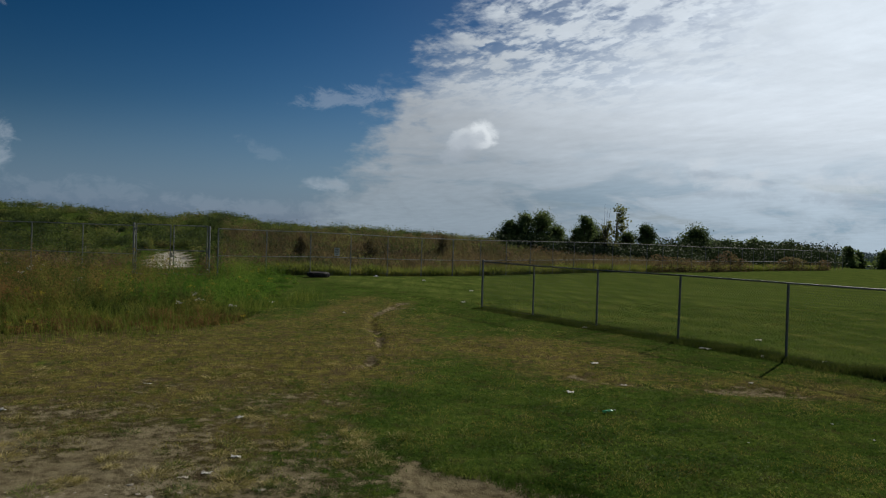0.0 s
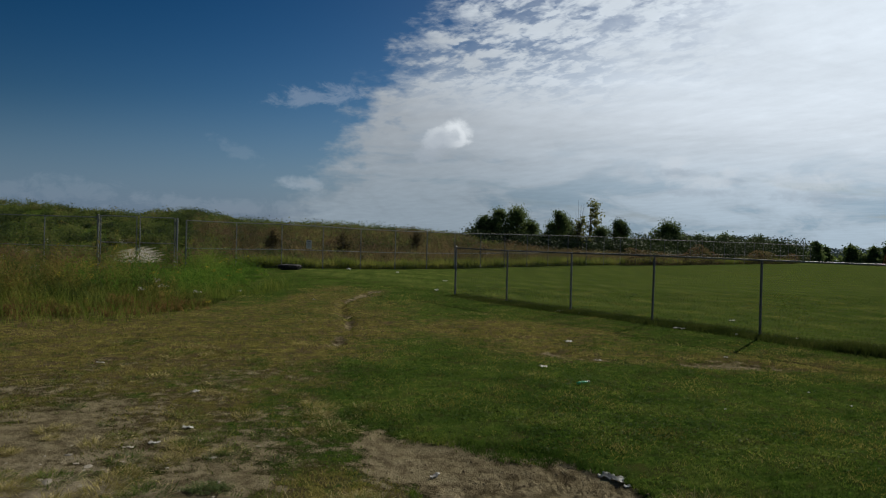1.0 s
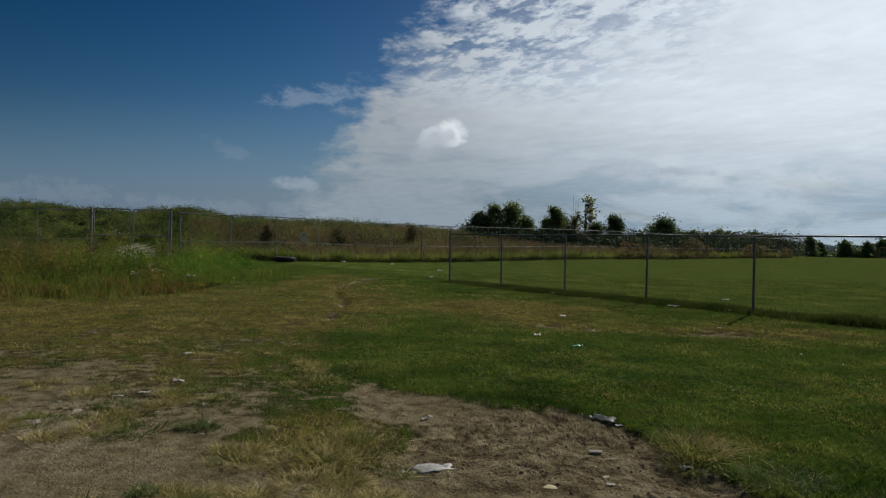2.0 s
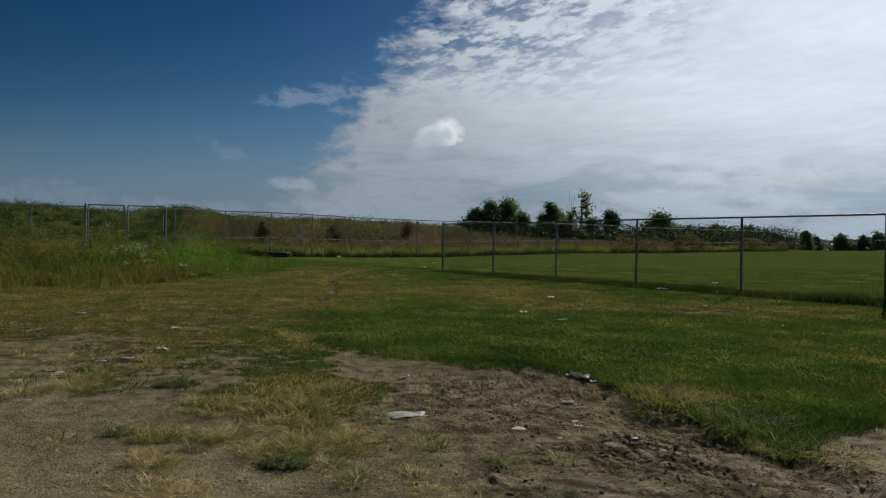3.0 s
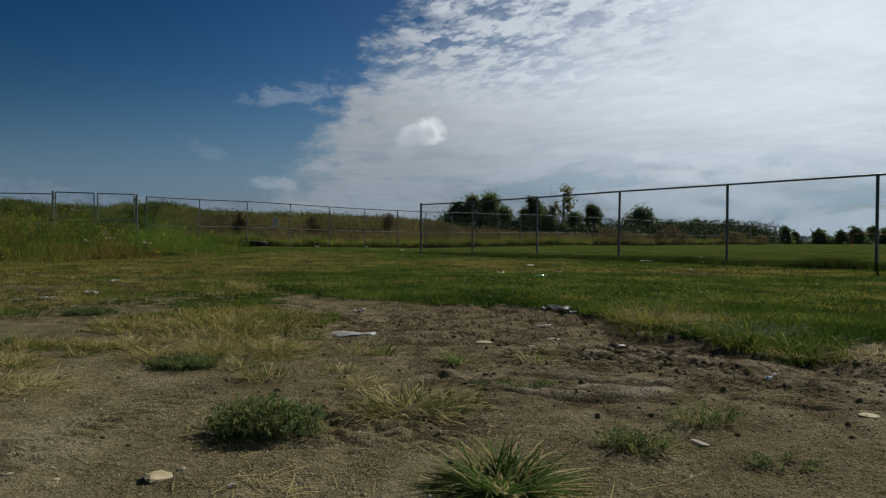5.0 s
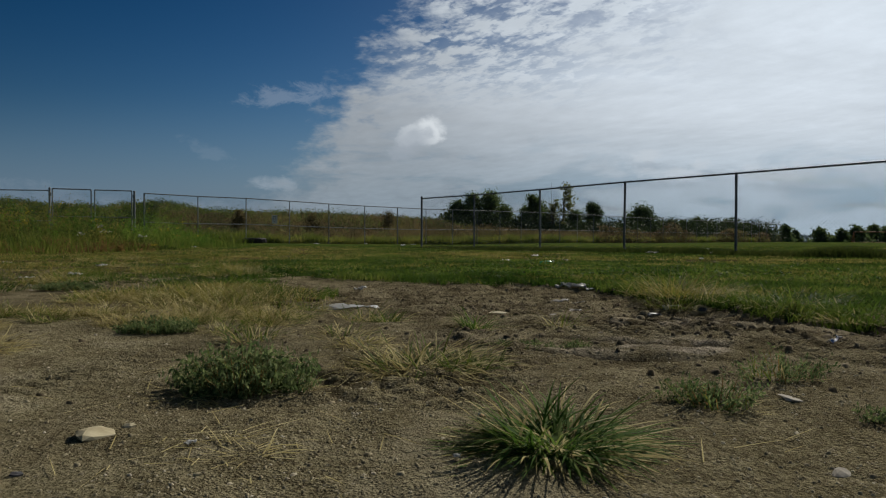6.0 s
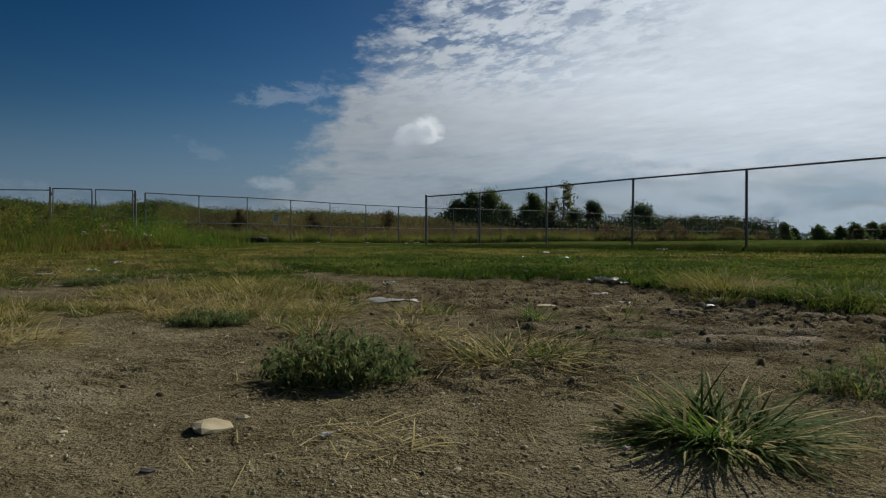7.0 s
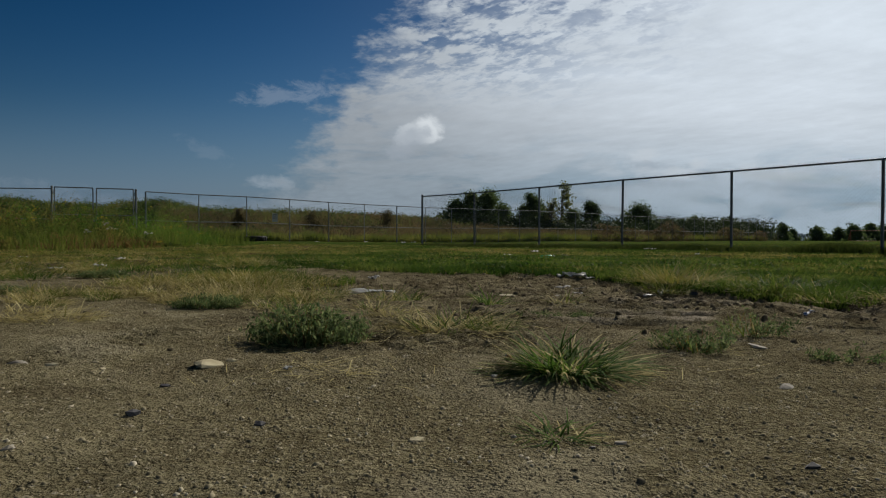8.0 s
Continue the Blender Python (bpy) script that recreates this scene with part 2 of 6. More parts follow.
    turf = w.mix(dfac, green, dry)
    turf = w.mix(w.smooth(clump, 0.50, 0.62, 0.0, 0.6), turf, c4(0.046, 0.046, 0.016))
    thatch = w.noise(pos, 2.9, 6.0, 0.68, 0.3)
    turf = w.mix(w.math("MULTIPLY", w.smooth(thatch, 0.46, 0.58), w.math("ADD", 0.12, w.math("MULTIPLY", attr("dry"), 0.75))), turf, w.mix(fine, c4(0.040, 0.029, 0.016), c4(0.105, 0.078, 0.046)))
    mow = w.node("ShaderNodeTexWave", {"Vector": pos, "Scale": 0.13, "Distortion": 1.5, "Detail": 2.0}, bands_direction="DIAGONAL").outputs["Fac"]
    turf = w.mix(w.math("MULTIPLY", attr("field"), w.math("ADD", 0.25, w.math("MULTIPLY", w.smooth(mow, 0.2, 0.8), 0.40))), turf, w.mix(w.smooth(w.math("ADD", w.math("MULTIPLY", w.noise(w.node("ShaderNodeMapping", {"Vector": pos, "Rotation": (0, 0, 0.5), "Scale": (1.0, 0.12, 1.0)}).outputs[0], 1.6, 5.0, 0.65), 0.6), w.math("MULTIPLY", tuftn, 0.4)), 0.40, 0.62), c4(0.046, 0.070, 0.016), c4(0.125, 0.148, 0.036)))
    blend = w.smooth(w.math("ADD", w.math("MAXIMUM", attr("dirt"), w.math("MULTIPLY", attr("road"), 1.5)), w.math("MULTIPLY", w.math("SUBTRACT", w.math("ADD", w.math("MULTIPLY", mid, 0.45), w.math("ADD", w.math("MULTIPLY", fine, 0.25), w.math("MULTIPLY", clump, 0.30))), 0.5), 2.2)), 0.38, 0.58)
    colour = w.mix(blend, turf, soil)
    n1 = bump(w, tuftn, 0.8, 0.03, bump(w, mid, 0.5, 0.03))
    n2 = bump(w, fine, 0.9, 0.015, n1)
    lumps = w.math("MULTIPLY", blend, w.math("ADD", w.smooth(grain.outputs["Distance"], 0.7, 0.1), w.math("MULTIPLY", w.smooth(grain2.outputs["Distance"], 0.6, 0.1), 0.45)))
    coarse = w.noise(pos, 26.0, 4.0, 0.7, 0.6)
    n3 = bump(w, w.math("MULTIPLY", w.math("MULTIPLY", lumps, loose), w.smooth(w.noise(pos, 5.0, 4.0, 0.65), 0.42, 0.66)), 0.9, 0.0036, bump(w, grit, 0.6, 0.003, bump(w, w.math("MULTIPLY", blend, coarse), 0.7, 0.016, n2)))
    n4 = bump(w, w.math("MULTIPLY", attr("tread"), tread), 0.7, 0.014, bump(w, w.math("MULTIPLY", crack, -1.0), 0.5, 0.01, n3))
    finish(w, colour, 1.0, normal=n4, spec=0.0)
    return m


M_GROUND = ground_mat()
GRASS = ((0.0, (0.017, 0.039, 0.006)), (0.40, (0.048, 0.092, 0.013)), (0.75, (0.112, 0.154, 0.025)), (1.0, (0.23, 0.23, 0.06)))
M_LAWN = leaf_mat("lawn_blades", GRASS, 0.9, own=0.35)
M_DRYLAWN = leaf_mat("dry_blades", ((0.0, (0.080, 0.090, 0.014)), (0.5, (0.20, 0.185, 0.040)), (1.0, (0.38, 0.31, 0.11))), 0.9, own=0.35)
M_TALL = leaf_mat("tall_grass", ((0.0, (0.040, 0.072, 0.010)), (0.5, (0.105, 0.140, 0.022)), (1.0, (0.22, 0.22, 0.05))), 0.8)
M_FOOT = leaf_mat("rank_grass", ((0.0, (0.06, 0.09, 0.016)), (0.5, (0.13, 0.155, 0.030)), (1.0, (0.24, 0.22, 0.06))), 0.5, 0.6, own=0.4)
M_STRIP = leaf_mat("unmown_grass", ((0.0, (0.022, 0.036, 0.008)), (0.5, (0.048, 0.070, 0.014)), (1.0, (0.11, 0.12, 0.032))), 0.8, 0.35)
M_STRAW = leaf_mat("straw", ((0.0, (0.20, 0.16, 0.062)), (0.5, (0.40, 0.34, 0.15)), (1.0, (0.62, 0.55, 0.30))), 8.0, 0.35, 0.85, 0.03)
M_TUFT = leaf_mat("tuft_blades", ((0.0, (0.030, 0.070, 0.010)), (0.5, (0.070, 0.135, 0.020)), (1.0, (0.19, 0.24, 0.06))), 6.0, 0.45, 0.75, 0.06, own=0.8)
M_HERB = leaf_mat("herb_leaves", ((0.0, (0.034, 0.062, 0.022)), (0.5, (0.095, 0.135, 0.048)), (1.0, (0.24, 0.28, 0.12))), 6.0, 0.5, 0.75, 0.06, own=0.8)
M_WEED = leaf_mat("weed_leaves", ((0.0, (0.024, 0.042, 0.010)), (0.4, (0.070, 0.092, 0.020)), (0.75, (0.155, 0.155, 0.032)), (1.0, (0.24, 0.20, 0.05))), 0.7, 0.5, own=0.14)
M_WEEDG = leaf_mat("lush_weed_leaves", ((0.0, (0.030, 0.070, 0.010)), (0.5, (0.075, 0.145, 0.018)), (1.0, (0.16, 0.22, 0.034))), 0.6, 0.55, own=0.15)
M_WEEDB = leaf_mat("rusty_weeds", ((0.0, (0.075, 0.050, 0.022)), (0.5, (0.17, 0.105, 0.036)), (1.0, (0.27, 0.19, 0.06))), 0.5, 0.5)
M_GOLD = leaf_mat("goldenrod", ((0.0, (0.14, 0.14, 0.02)), (0.6, (0.26, 0.22, 0.03)), (1.0, (0.38, 0.30, 0.04))), 0.8)
M_BLOOM = leaf_mat("white_blooms", ((0.0, (0.20, 0.20, 0.15)), (1.0, (0.42, 0.42, 0.35))), 0.8)
M_SHRUB = leaf_mat("shrub_leaves", ((0.0, (0.022, 0.038, 0.014)), (0.35, (0.052, 0.076, 0.022)), (0.65, (0.098, 0.128, 0.032)), (0.85, (0.14, 0.155, 0.042)), (1.0, (0.17, 0.135, 0.06))), 0.22, 0.5, own=0.08)
M_RUST = leaf_mat("rust_grass", ((0.0, (0.060, 0.046, 0.030)), (0.4, (0.125, 0.085, 0.050)), (0.7, (0.17, 0.125, 0.060)), (1.0, (0.12, 0.135, 0.045))), 0.20, 0.5, own=0.1)
M_REED = leaf_mat("reed_blades", ((0.0, (0.046, 0.045, 0.018)), (0.5, (0.095, 0.078, 0.034)), (1.0, (0.165, 0.125, 0.055))), 0.12, 0.5)
M_TREE = leaf_mat("tree_leaves", ((0.0, (0.040, 0.066, 0.026)), (0.5, (0.085, 0.125, 0.042)), (1.0, (0.15, 0.195, 0.07))), 0.3, 0.45, own=0.15)
M_THICK = leaf_mat("thicket_leaves", ((0.0, (0.030, 0.048, 0.020)), (0.5, (0.050, 0.074, 0.028)), (1.0, (0.080, 0.104, 0.040))), 0.2, 0.12, own=0.12)
M_TREEL = leaf_mat("pale_tree_leaves", ((0.0, (0.07, 0.085, 0.026)), (0.5, (0.13, 0.145, 0.05)), (1.0, (0.24, 0.24, 0.10))), 0.4, 0.6)
# distance haze is put into this leaf colour: pale and bluish
M_FAR = leaf_mat("hazy_tree_leaves", ((0.0, (0.085, 0.125, 0.145)), (1.0, (0.11, 0.155, 0.17))), 0.05, 0.1)
M_VINE = leaf_mat("vine_leaves", ((0.0, (0.12, 0.07, 0.045)), (0.5, (0.15, 0.11, 0.055)), (1.0, (0.15, 0.16, 0.06))), 0.3, 0.5)
M_BARK = plain_mat("bark", (0.045, 0.035, 0.026), (0.11, 0.09, 0.07), 14.0, 0.9, 0, 0.6, distance=0.02)
M_STEEL = plain_mat("weathered_steel", (0.10, 0.105, 0.11), (0.20, 0.205, 0.21), 40.0, 0.5, 0.7, 0.1)
M_GALV = plain_mat("galvanised_steel", (0.11, 0.118, 0.122), (0.19, 0.20, 0.205), 25.0, 0.8, 0.1, 0.1)
M_WIRE = plain_mat("fence_wire", (0.07, 0.075, 0.08), (0.13, 0.135, 0.14), 60.0, 0.55, 0.6, 0.05)
M_WIREF = plain_mat("far_fence_wire", (0.10, 0.105, 0.11), (0.17, 0.175, 0.18), 60.0, 0.7, 0.2, 0.05)
M_RUBBER = plain_mat("old_rubber", (0.010, 0.010, 0.010), (0.024, 0.023, 0.021), 20.0, 0.8, 0, 0.3)
M_PAPER = plain_mat("dirty_white_paper", (0.40, 0.39, 0.36), (0.66, 0.66, 0.63), 30.0, 0.7, 0, 0.4, 0.15)
M_PLASTIC = plain_mat("dusty_plastic", (0.26, 0.26, 0.24), (0.48, 0.48, 0.46), 22.0, 0.45, 0, 0.4, 0.25)
M_DIRTY = plain_mat("muddy_plastic", (0.17, 0.155, 0.125), (0.36, 0.345, 0.31), 26.0, 0.6, 0, 0.4, 0.1)
M_GREENP = plain_mat("green_plastic", (0.02, 0.22, 0.09), (0.05, 0.36, 0.16), 30.0, 0.25, 0, 0.2, 0.3)
M_FOIL = plain_mat("crumpled_foil", (0.55, 0.55, 0.56), (0.85, 0.85, 0.86), 60.0, 0.2, 0.9, 0.5)
M_SAND = plain_mat("sandstone", (0.34, 0.29, 0.17), (0.50, 0.44, 0.29), 40.0, 0.9, 0, 0.5)
M_DARKSTONE = plain_mat("dark_stone", (0.050, 0.048, 0.050), (0.11, 0.105, 0.105), 60.0, 0.8, 0, 0.5)
M_PALESTONE = plain_mat("pale_stone", (0.20, 0.175, 0.13), (0.34, 0.31, 0.25), 50.0, 0.9, 0, 0.5)
M_CORK = plain_mat("filter_paper", (0.42, 0.22, 0.10), (0.55, 0.31, 0.15), 300.0, 0.8, 0, 0.2)
M_SIGN = plain_mat("sign_white", (0.40, 0.40, 0.38), (0.52, 0.52, 0.50), 8.0, 0.6, 0, 0.05)
M_INK = plain_mat("sign_ink", (0.04, 0.04, 0.045), (0.07, 0.07, 0.075), 8.0, 0.6, 0, 0.05)
M_GOAL = plain_mat("rusty_pipe", (0.28, 0.10, 0.05), (0.40, 0.16, 0.08), 12.0, 0.7, 0.2, 0.2)
M_GRAVEL = leaf_mat("gravel", ((0.0, (0.065, 0.055, 0.042)), (0.35, (0.19, 0.162, 0.098)), (0.7, (0.30, 0.262, 0.168)), (1.0, (0.46, 0.42, 0.32))), 9.0, 0.0, 0.95, 0.05)
M_CLOD = leaf_mat("mud_clods", ((0.0, (0.060, 0.046, 0.028)), (0.6, (0.135, 0.108, 0.066)), (1.0, (0.21, 0.175, 0.11))), 3.0, 0.0, 0.97, 0.05)
M_CAR = plain_mat("far_white_paint", (0.70, 0.71, 0.72), (0.82, 0.83, 0.84), 1.0, 0.3, 0, 0.0)
M_GLASS = plain_mat("dark_car_glass", (0.02, 0.025, 0.03), (0.04, 0.045, 0.05), 1.0, 0.15, 0, 0.0)

# ---- terrain ----
rng = np.random.default_rng(7)


NOISE = {}


def vnoise(x, y, scale, seed):
    """Smooth value noise in 0..1."""
    if seed not in NOISE:
        NOISE[seed] = np.random.default_rng(seed).random((256, 256))
    table = NOISE[seed]
    x, y = np.asarray(x, float) * scale, np.asarray(y, float) * scale
    xi, yi = np.floor(x).astype(int), np.floor(y).astype(int)
    fx, fy = x - xi, y - yi
    fx, fy = fx * fx * (3 - 2 * fx), fy * fy * (3 - 2 * fy)
    a, b = table[xi % 256, yi % 256], table[(xi + 1) % 256, yi % 256]
    c, d = table[xi % 256, (yi + 1) % 256], table[(xi + 1) % 256, (yi + 1) % 256]
    return (a * (1 - fx) + b * fx) * (1 - fy) + (c * (1 - fx) + d * fx) * fy


def fbm(x, y, scale, seed, octaves=4, gain=0.5):
    total, amp, norm = 0.0, 1.0, 0.0
    for k in range(octaves):
        total, norm = total + amp * vnoise(x, y, scale * 2 ** k, seed + k), norm + amp
        amp *= gain
    return total / norm


def step(v, lo, hi):
    t = np.clip((np.asarray(v, float) - lo) / (hi - lo), 0, 1)
    return t * t * (3 - 2 * t)


def blob(x, y, cx, cy, rx, ry, turn=0.0):
    c, s = math.cos(radians(turn)), math.sin(radians(turn))
    a, b = (x - cx) * c + (y - cy) * s, -(x - cx) * s + (y - cy) * c
    return np.exp(-((a / rx) ** 2 + (b / ry) ** 2))


def track(x, y, pts, width):
    """Nearness, 1 to 0, to a line through pts."""
    best = np.full(np.shape(x), 1e9)
    for (x0, y0), (x1, y1) in zip(pts, pts[1:]):
        vx, vy = x1 - x0, y1 - y0
        t = np.clip(((x - x0) * vx + (y - y0) * vy) / (vx * vx + vy * vy), 0, 1)
        best = np.minimum(best, np.hypot(x - x0 - t * vx, y - y0 - t * vy))
    return np.exp(-(best / width) ** 2)


RUT_A = ((-1.08, 15.0), (-1.10, 17.0), (-1.20, 19.0), (-1.56, 21.2), (-1.55, 24.0), (-1.33, 26.9), (-0.6, 29.4))
RUT_B = ((-2.6, 14.0), (-3.3, 18.0), (-3.6, 22.0), (-3.2, 27.0), (-2.4, 31.0))
RUT_C = ((3.2, 14.6), (4.6, 14.1), (6.0, 13.7), (7.4, 13.6))
RUT_D = ((2.25, 6.3), (2.6, 5.5), (2.75, 4.7), (2.5, 3.6))
TREADS = ((((0.16, 5.45), (0.02, 5.0), (-0.14, 4.5), (-0.34, 3.9)), 0.17), (((0.72, 7.15), (0.86, 6.75), (1.0, 6.4)), 0.13), (((-0.1, 8.4), (0.35, 7.5), (0.5, 7.2)), 0.14), (((1.2, 5.6), (1.7, 5.2), (2.3, 4.9)), 0.14), (((3.0, 5.4), (3.1, 4.6), (2.9, 3.6)), 0.3))
RUT_E = ((0.95, 5.25), (1.2, 4.88), (1.6, 4.68), (2.3, 4.60), (3.4, 4.5))


def road_at(x, y):
    return blob(x, y, -23.9, 64, 1.75, 12, 20.8)


def dirt_at(x, y):
    edge = np.interp(x, (-9, -3.4, -1.4, -0.45, 0.0, 1.0, 1.8, 2.2, 2.45, 2.6, 2.9, 3.6, 5.0, 9.0), (10.5, 9.6, 8.6, 8.0, 8.8, 8.55, 8.3, 7.45, 6.6, 6.0, 5.8, 6.1, 5.6, 3.5))
    n = fbm(x, y, 0.9, 11, 5) - 0.5
    soft = np.interp(x, (-2.0, -0.2, 0.2, 3.0), (2.0, 1.2, 0.35, 0.5))
    d = step(edge - y + n * soft * 2.2, -soft, soft)
    grassy = 0.75 * blob(x, y, -0.25, 7.2, 0.75, 0.9) + 0.12 * blob(x, y, 0.5, 5.5, 0.7, 0.5) + 0.35 * blob(x, y, -2.2, 7.9, 1.2, 0.5, -20)
    d = d * (1 - np.clip(grassy * (0.4 + 1.2 * fbm(x, y, 1.6, 31, 3)), 0, 0.85))
    thin = 0.52 * step(y, 19, 8) * step(x, 0.6, -1.6) * (0.2 + 1.6 * fbm(x, y, 0.9, 41, 5, 0.65))
    ruts = 0.62 * (track(x + 0.5 * (fbm(x, y, 0.6, 55, 3) - 0.5), y, RUT_A, 0.20) + 0.8 * blob(x, y, -0.7, 27.0, 0.8, 1.6)) * step(fbm(x, y, 1.4, 51, 4), 0.36, 0.52) + 0.6 * track(x, y, RUT_C, 0.7) * step(fbm(x, y, 1.1, 61, 3), 0.35, 0.6)
    return np.clip(np.maximum(np.maximum(d, thin), ruts), 0, 1)


def mud_at(x, y):
    n = fbm(x, y, 1.2, 71, 4)
    m = 1.3 * blob(x, y, 1.3, 7.6, 1.3, 0.95) + 0.8 * track(x, y, RUT_D, 0.4) + 0.55 * track(x, y, RUT_E, 0.22)
    m = m * step(n, 0.30, 0.62) * 1.2 + 1.4 * track(x, y, RUT_A, 0.5) + 0.9 * track(x, y, RUT_C, 0.6)
    return np.clip(m + 0.80 * blob(x, y, 1.8, 6.6, 1.5, 1.6, 20) * (0.5 + fbm(x, y, 1.5, 75, 3)), 0, 1)


def dry_at(x, y):
    n = fbm(x, y, 0.25, 81, 4) - 0.5
    left = step(x - 0.10 * (y - 9) + n * 3.0, 0.6, -2.2) * step(y, 27, 18)
    mid = 0.75 * blob(x, y, 2.6, 17.6, 4.2, 2.3, -14) + 0.7 * track(x, y, RUT_B, 0.8) + 0.8 * track(x, y, RUT_A, 1.0) + 0.6 * track(x, y, RUT_C, 1.1)
    edge = 0.9 * blob(x, y, 2.75, 7.2, 0.5, 0.5) + 0.95 * blob(x, y, -0.2, 7.0, 1.0, 1.2)
    lush = 0.8 * blob(x, y, 1.6, 11.8, 2.6, 2.4)
    green = 1.1 * (fbm(x, y, 0.42, 87, 4, 0.6) - 0.5)
    return np.clip(np.maximum(left, np.maximum(mid, edge)) - lush * 0.6 + n * 0.5 + green, 0, 1)


FENCE_A, FENCE_U = Vector((2.19, 27.58, 0)), Vector((0.5215, -0.8532, 0)).normalized()


def field_at(x, y):
    side = (x - FENCE_A.x) * 0.851 + (y - FENCE_A.y) * 0.525
    return step(side, 0.0, 1.2)


def cracked(x, y, size, seed):
    """Uneven cells: nearness to a cell's edge (1 on it, 0 inside), and a random number for each cell."""
    table = np.random.default_rng(seed).random((64, 64, 3))
    gx, gy = x / size, y / size
    ix, iy = np.floor(gx).astype(int), np.floor(gy).astype(int)
    f1, f2, own = np.full(x.shape, 9.0), np.full(x.shape, 9.0), np.zeros(x.shape)
    for a in (-1, 0, 1):
        for b in (-1, 0, 1):
            t = table[(ix + a) % 64, (iy + b) % 64]
            d = np.hypot(ix + a + t[..., 0] - gx, iy + b + t[..., 1] - gy)
            nearer = d < f1
            f2 = np.where(nearer, f1, np.minimum(f2, d))
            own = np.where(nearer, t[..., 2], own)
            f1 = np.where(nearer, d, f1)
    return np.exp(-((f2 - f1) / 0.20) ** 2), own


def broken_at(x, y):
    """Where the soil's crust has broken into plates and clods."""
    w = 0.9 * blob(x, y, 0.66, 4.60, 0.42, 0.30) + 0.9 * blob(x, y, 2.0, 5.75, 0.75, 0.55) + 0.7 * blob(x, y, 1.4, 7.3, 1.2, 0.9) + 0.7 * blob(x, y, 2.5, 4.9, 0.6, 0.35)
    return np.clip(w * step(fbm(x, y, 1.6, 131, 3), 0.36, 0.60) * 1.3, 0, 1)


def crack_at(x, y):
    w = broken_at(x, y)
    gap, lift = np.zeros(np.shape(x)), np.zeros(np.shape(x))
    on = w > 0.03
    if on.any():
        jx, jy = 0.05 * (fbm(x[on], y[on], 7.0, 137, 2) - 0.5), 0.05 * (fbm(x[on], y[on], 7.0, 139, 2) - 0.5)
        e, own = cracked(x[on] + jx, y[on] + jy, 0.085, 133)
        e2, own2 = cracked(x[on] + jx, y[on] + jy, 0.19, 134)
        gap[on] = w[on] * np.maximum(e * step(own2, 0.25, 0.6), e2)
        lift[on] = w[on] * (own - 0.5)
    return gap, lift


def across(x, y, pts, offset, width):
    """Nearness to a line that runs beside pts, shifted in depth."""
    return track(x, y, [(a, b + offset) for a, b in pts], width)


def close_relief(x, y):
    """Relief of the bare soil near at hand: bumps, churned mud, wheel ruts, broken crust, the step down from the turf."""
    d, m = dirt_at(x, y), mud_at(x, y)
    h = 0.035 * (fbm(x, y, 1.1, 95, 4) - 0.5) + d * 0.028 * (fbm(x, y, 5.0, 101, 4, 0.6) - 0.5) + m * 0.055 * (fbm(x, y, 6.0, 105, 4, 0.65) - 0.5)
    h -= 0.05 * track(x, y, RUT_D, 0.22)
    wander = step(fbm(x, y, 2.6, 151, 3), 0.40, 0.62)
    kx, ky = x + 0.10 * (fbm(x, y, 3.0, 153, 3) - 0.5), y + 0.16 * (fbm(x, y, 2.2, 155, 4, 0.65) - 0.5)
    h += 0.55 * wander * sum(a * across(kx, ky, RUT_E, o, wd) for a, o, wd in ((-0.030, 0.0, 0.035), (0.018, 0.075, 0.03), (-0.022, 0.15, 0.03), (0.014, -0.06, 0.03), (-0.018, 0.33, 0.03), (0.012, 0.38, 0.025), (-0.014, 0.55, 0.025)))
    lug = np.sin(6.283 * (y - 0.3 * np.abs(np.mod(x, 0.16) - 0.08) + 0.05 * (fbm(x, y, 5.0, 171, 2) - 0.5)) / 0.068)
    h += 0.008 * step(lug, -0.35, 0.35) * track(x, y, TREADS[0][0], 0.15) * step(fbm(x, y, 2.4, 173, 3), 0.36, 0.56)
    gap, lift = crack_at(x, y)
    h += 0.013 * lift - 0.024 * gap
    return h - 0.055 * d * step(y, 5.2, 7.0) * step(x, -0.6, 0.4)


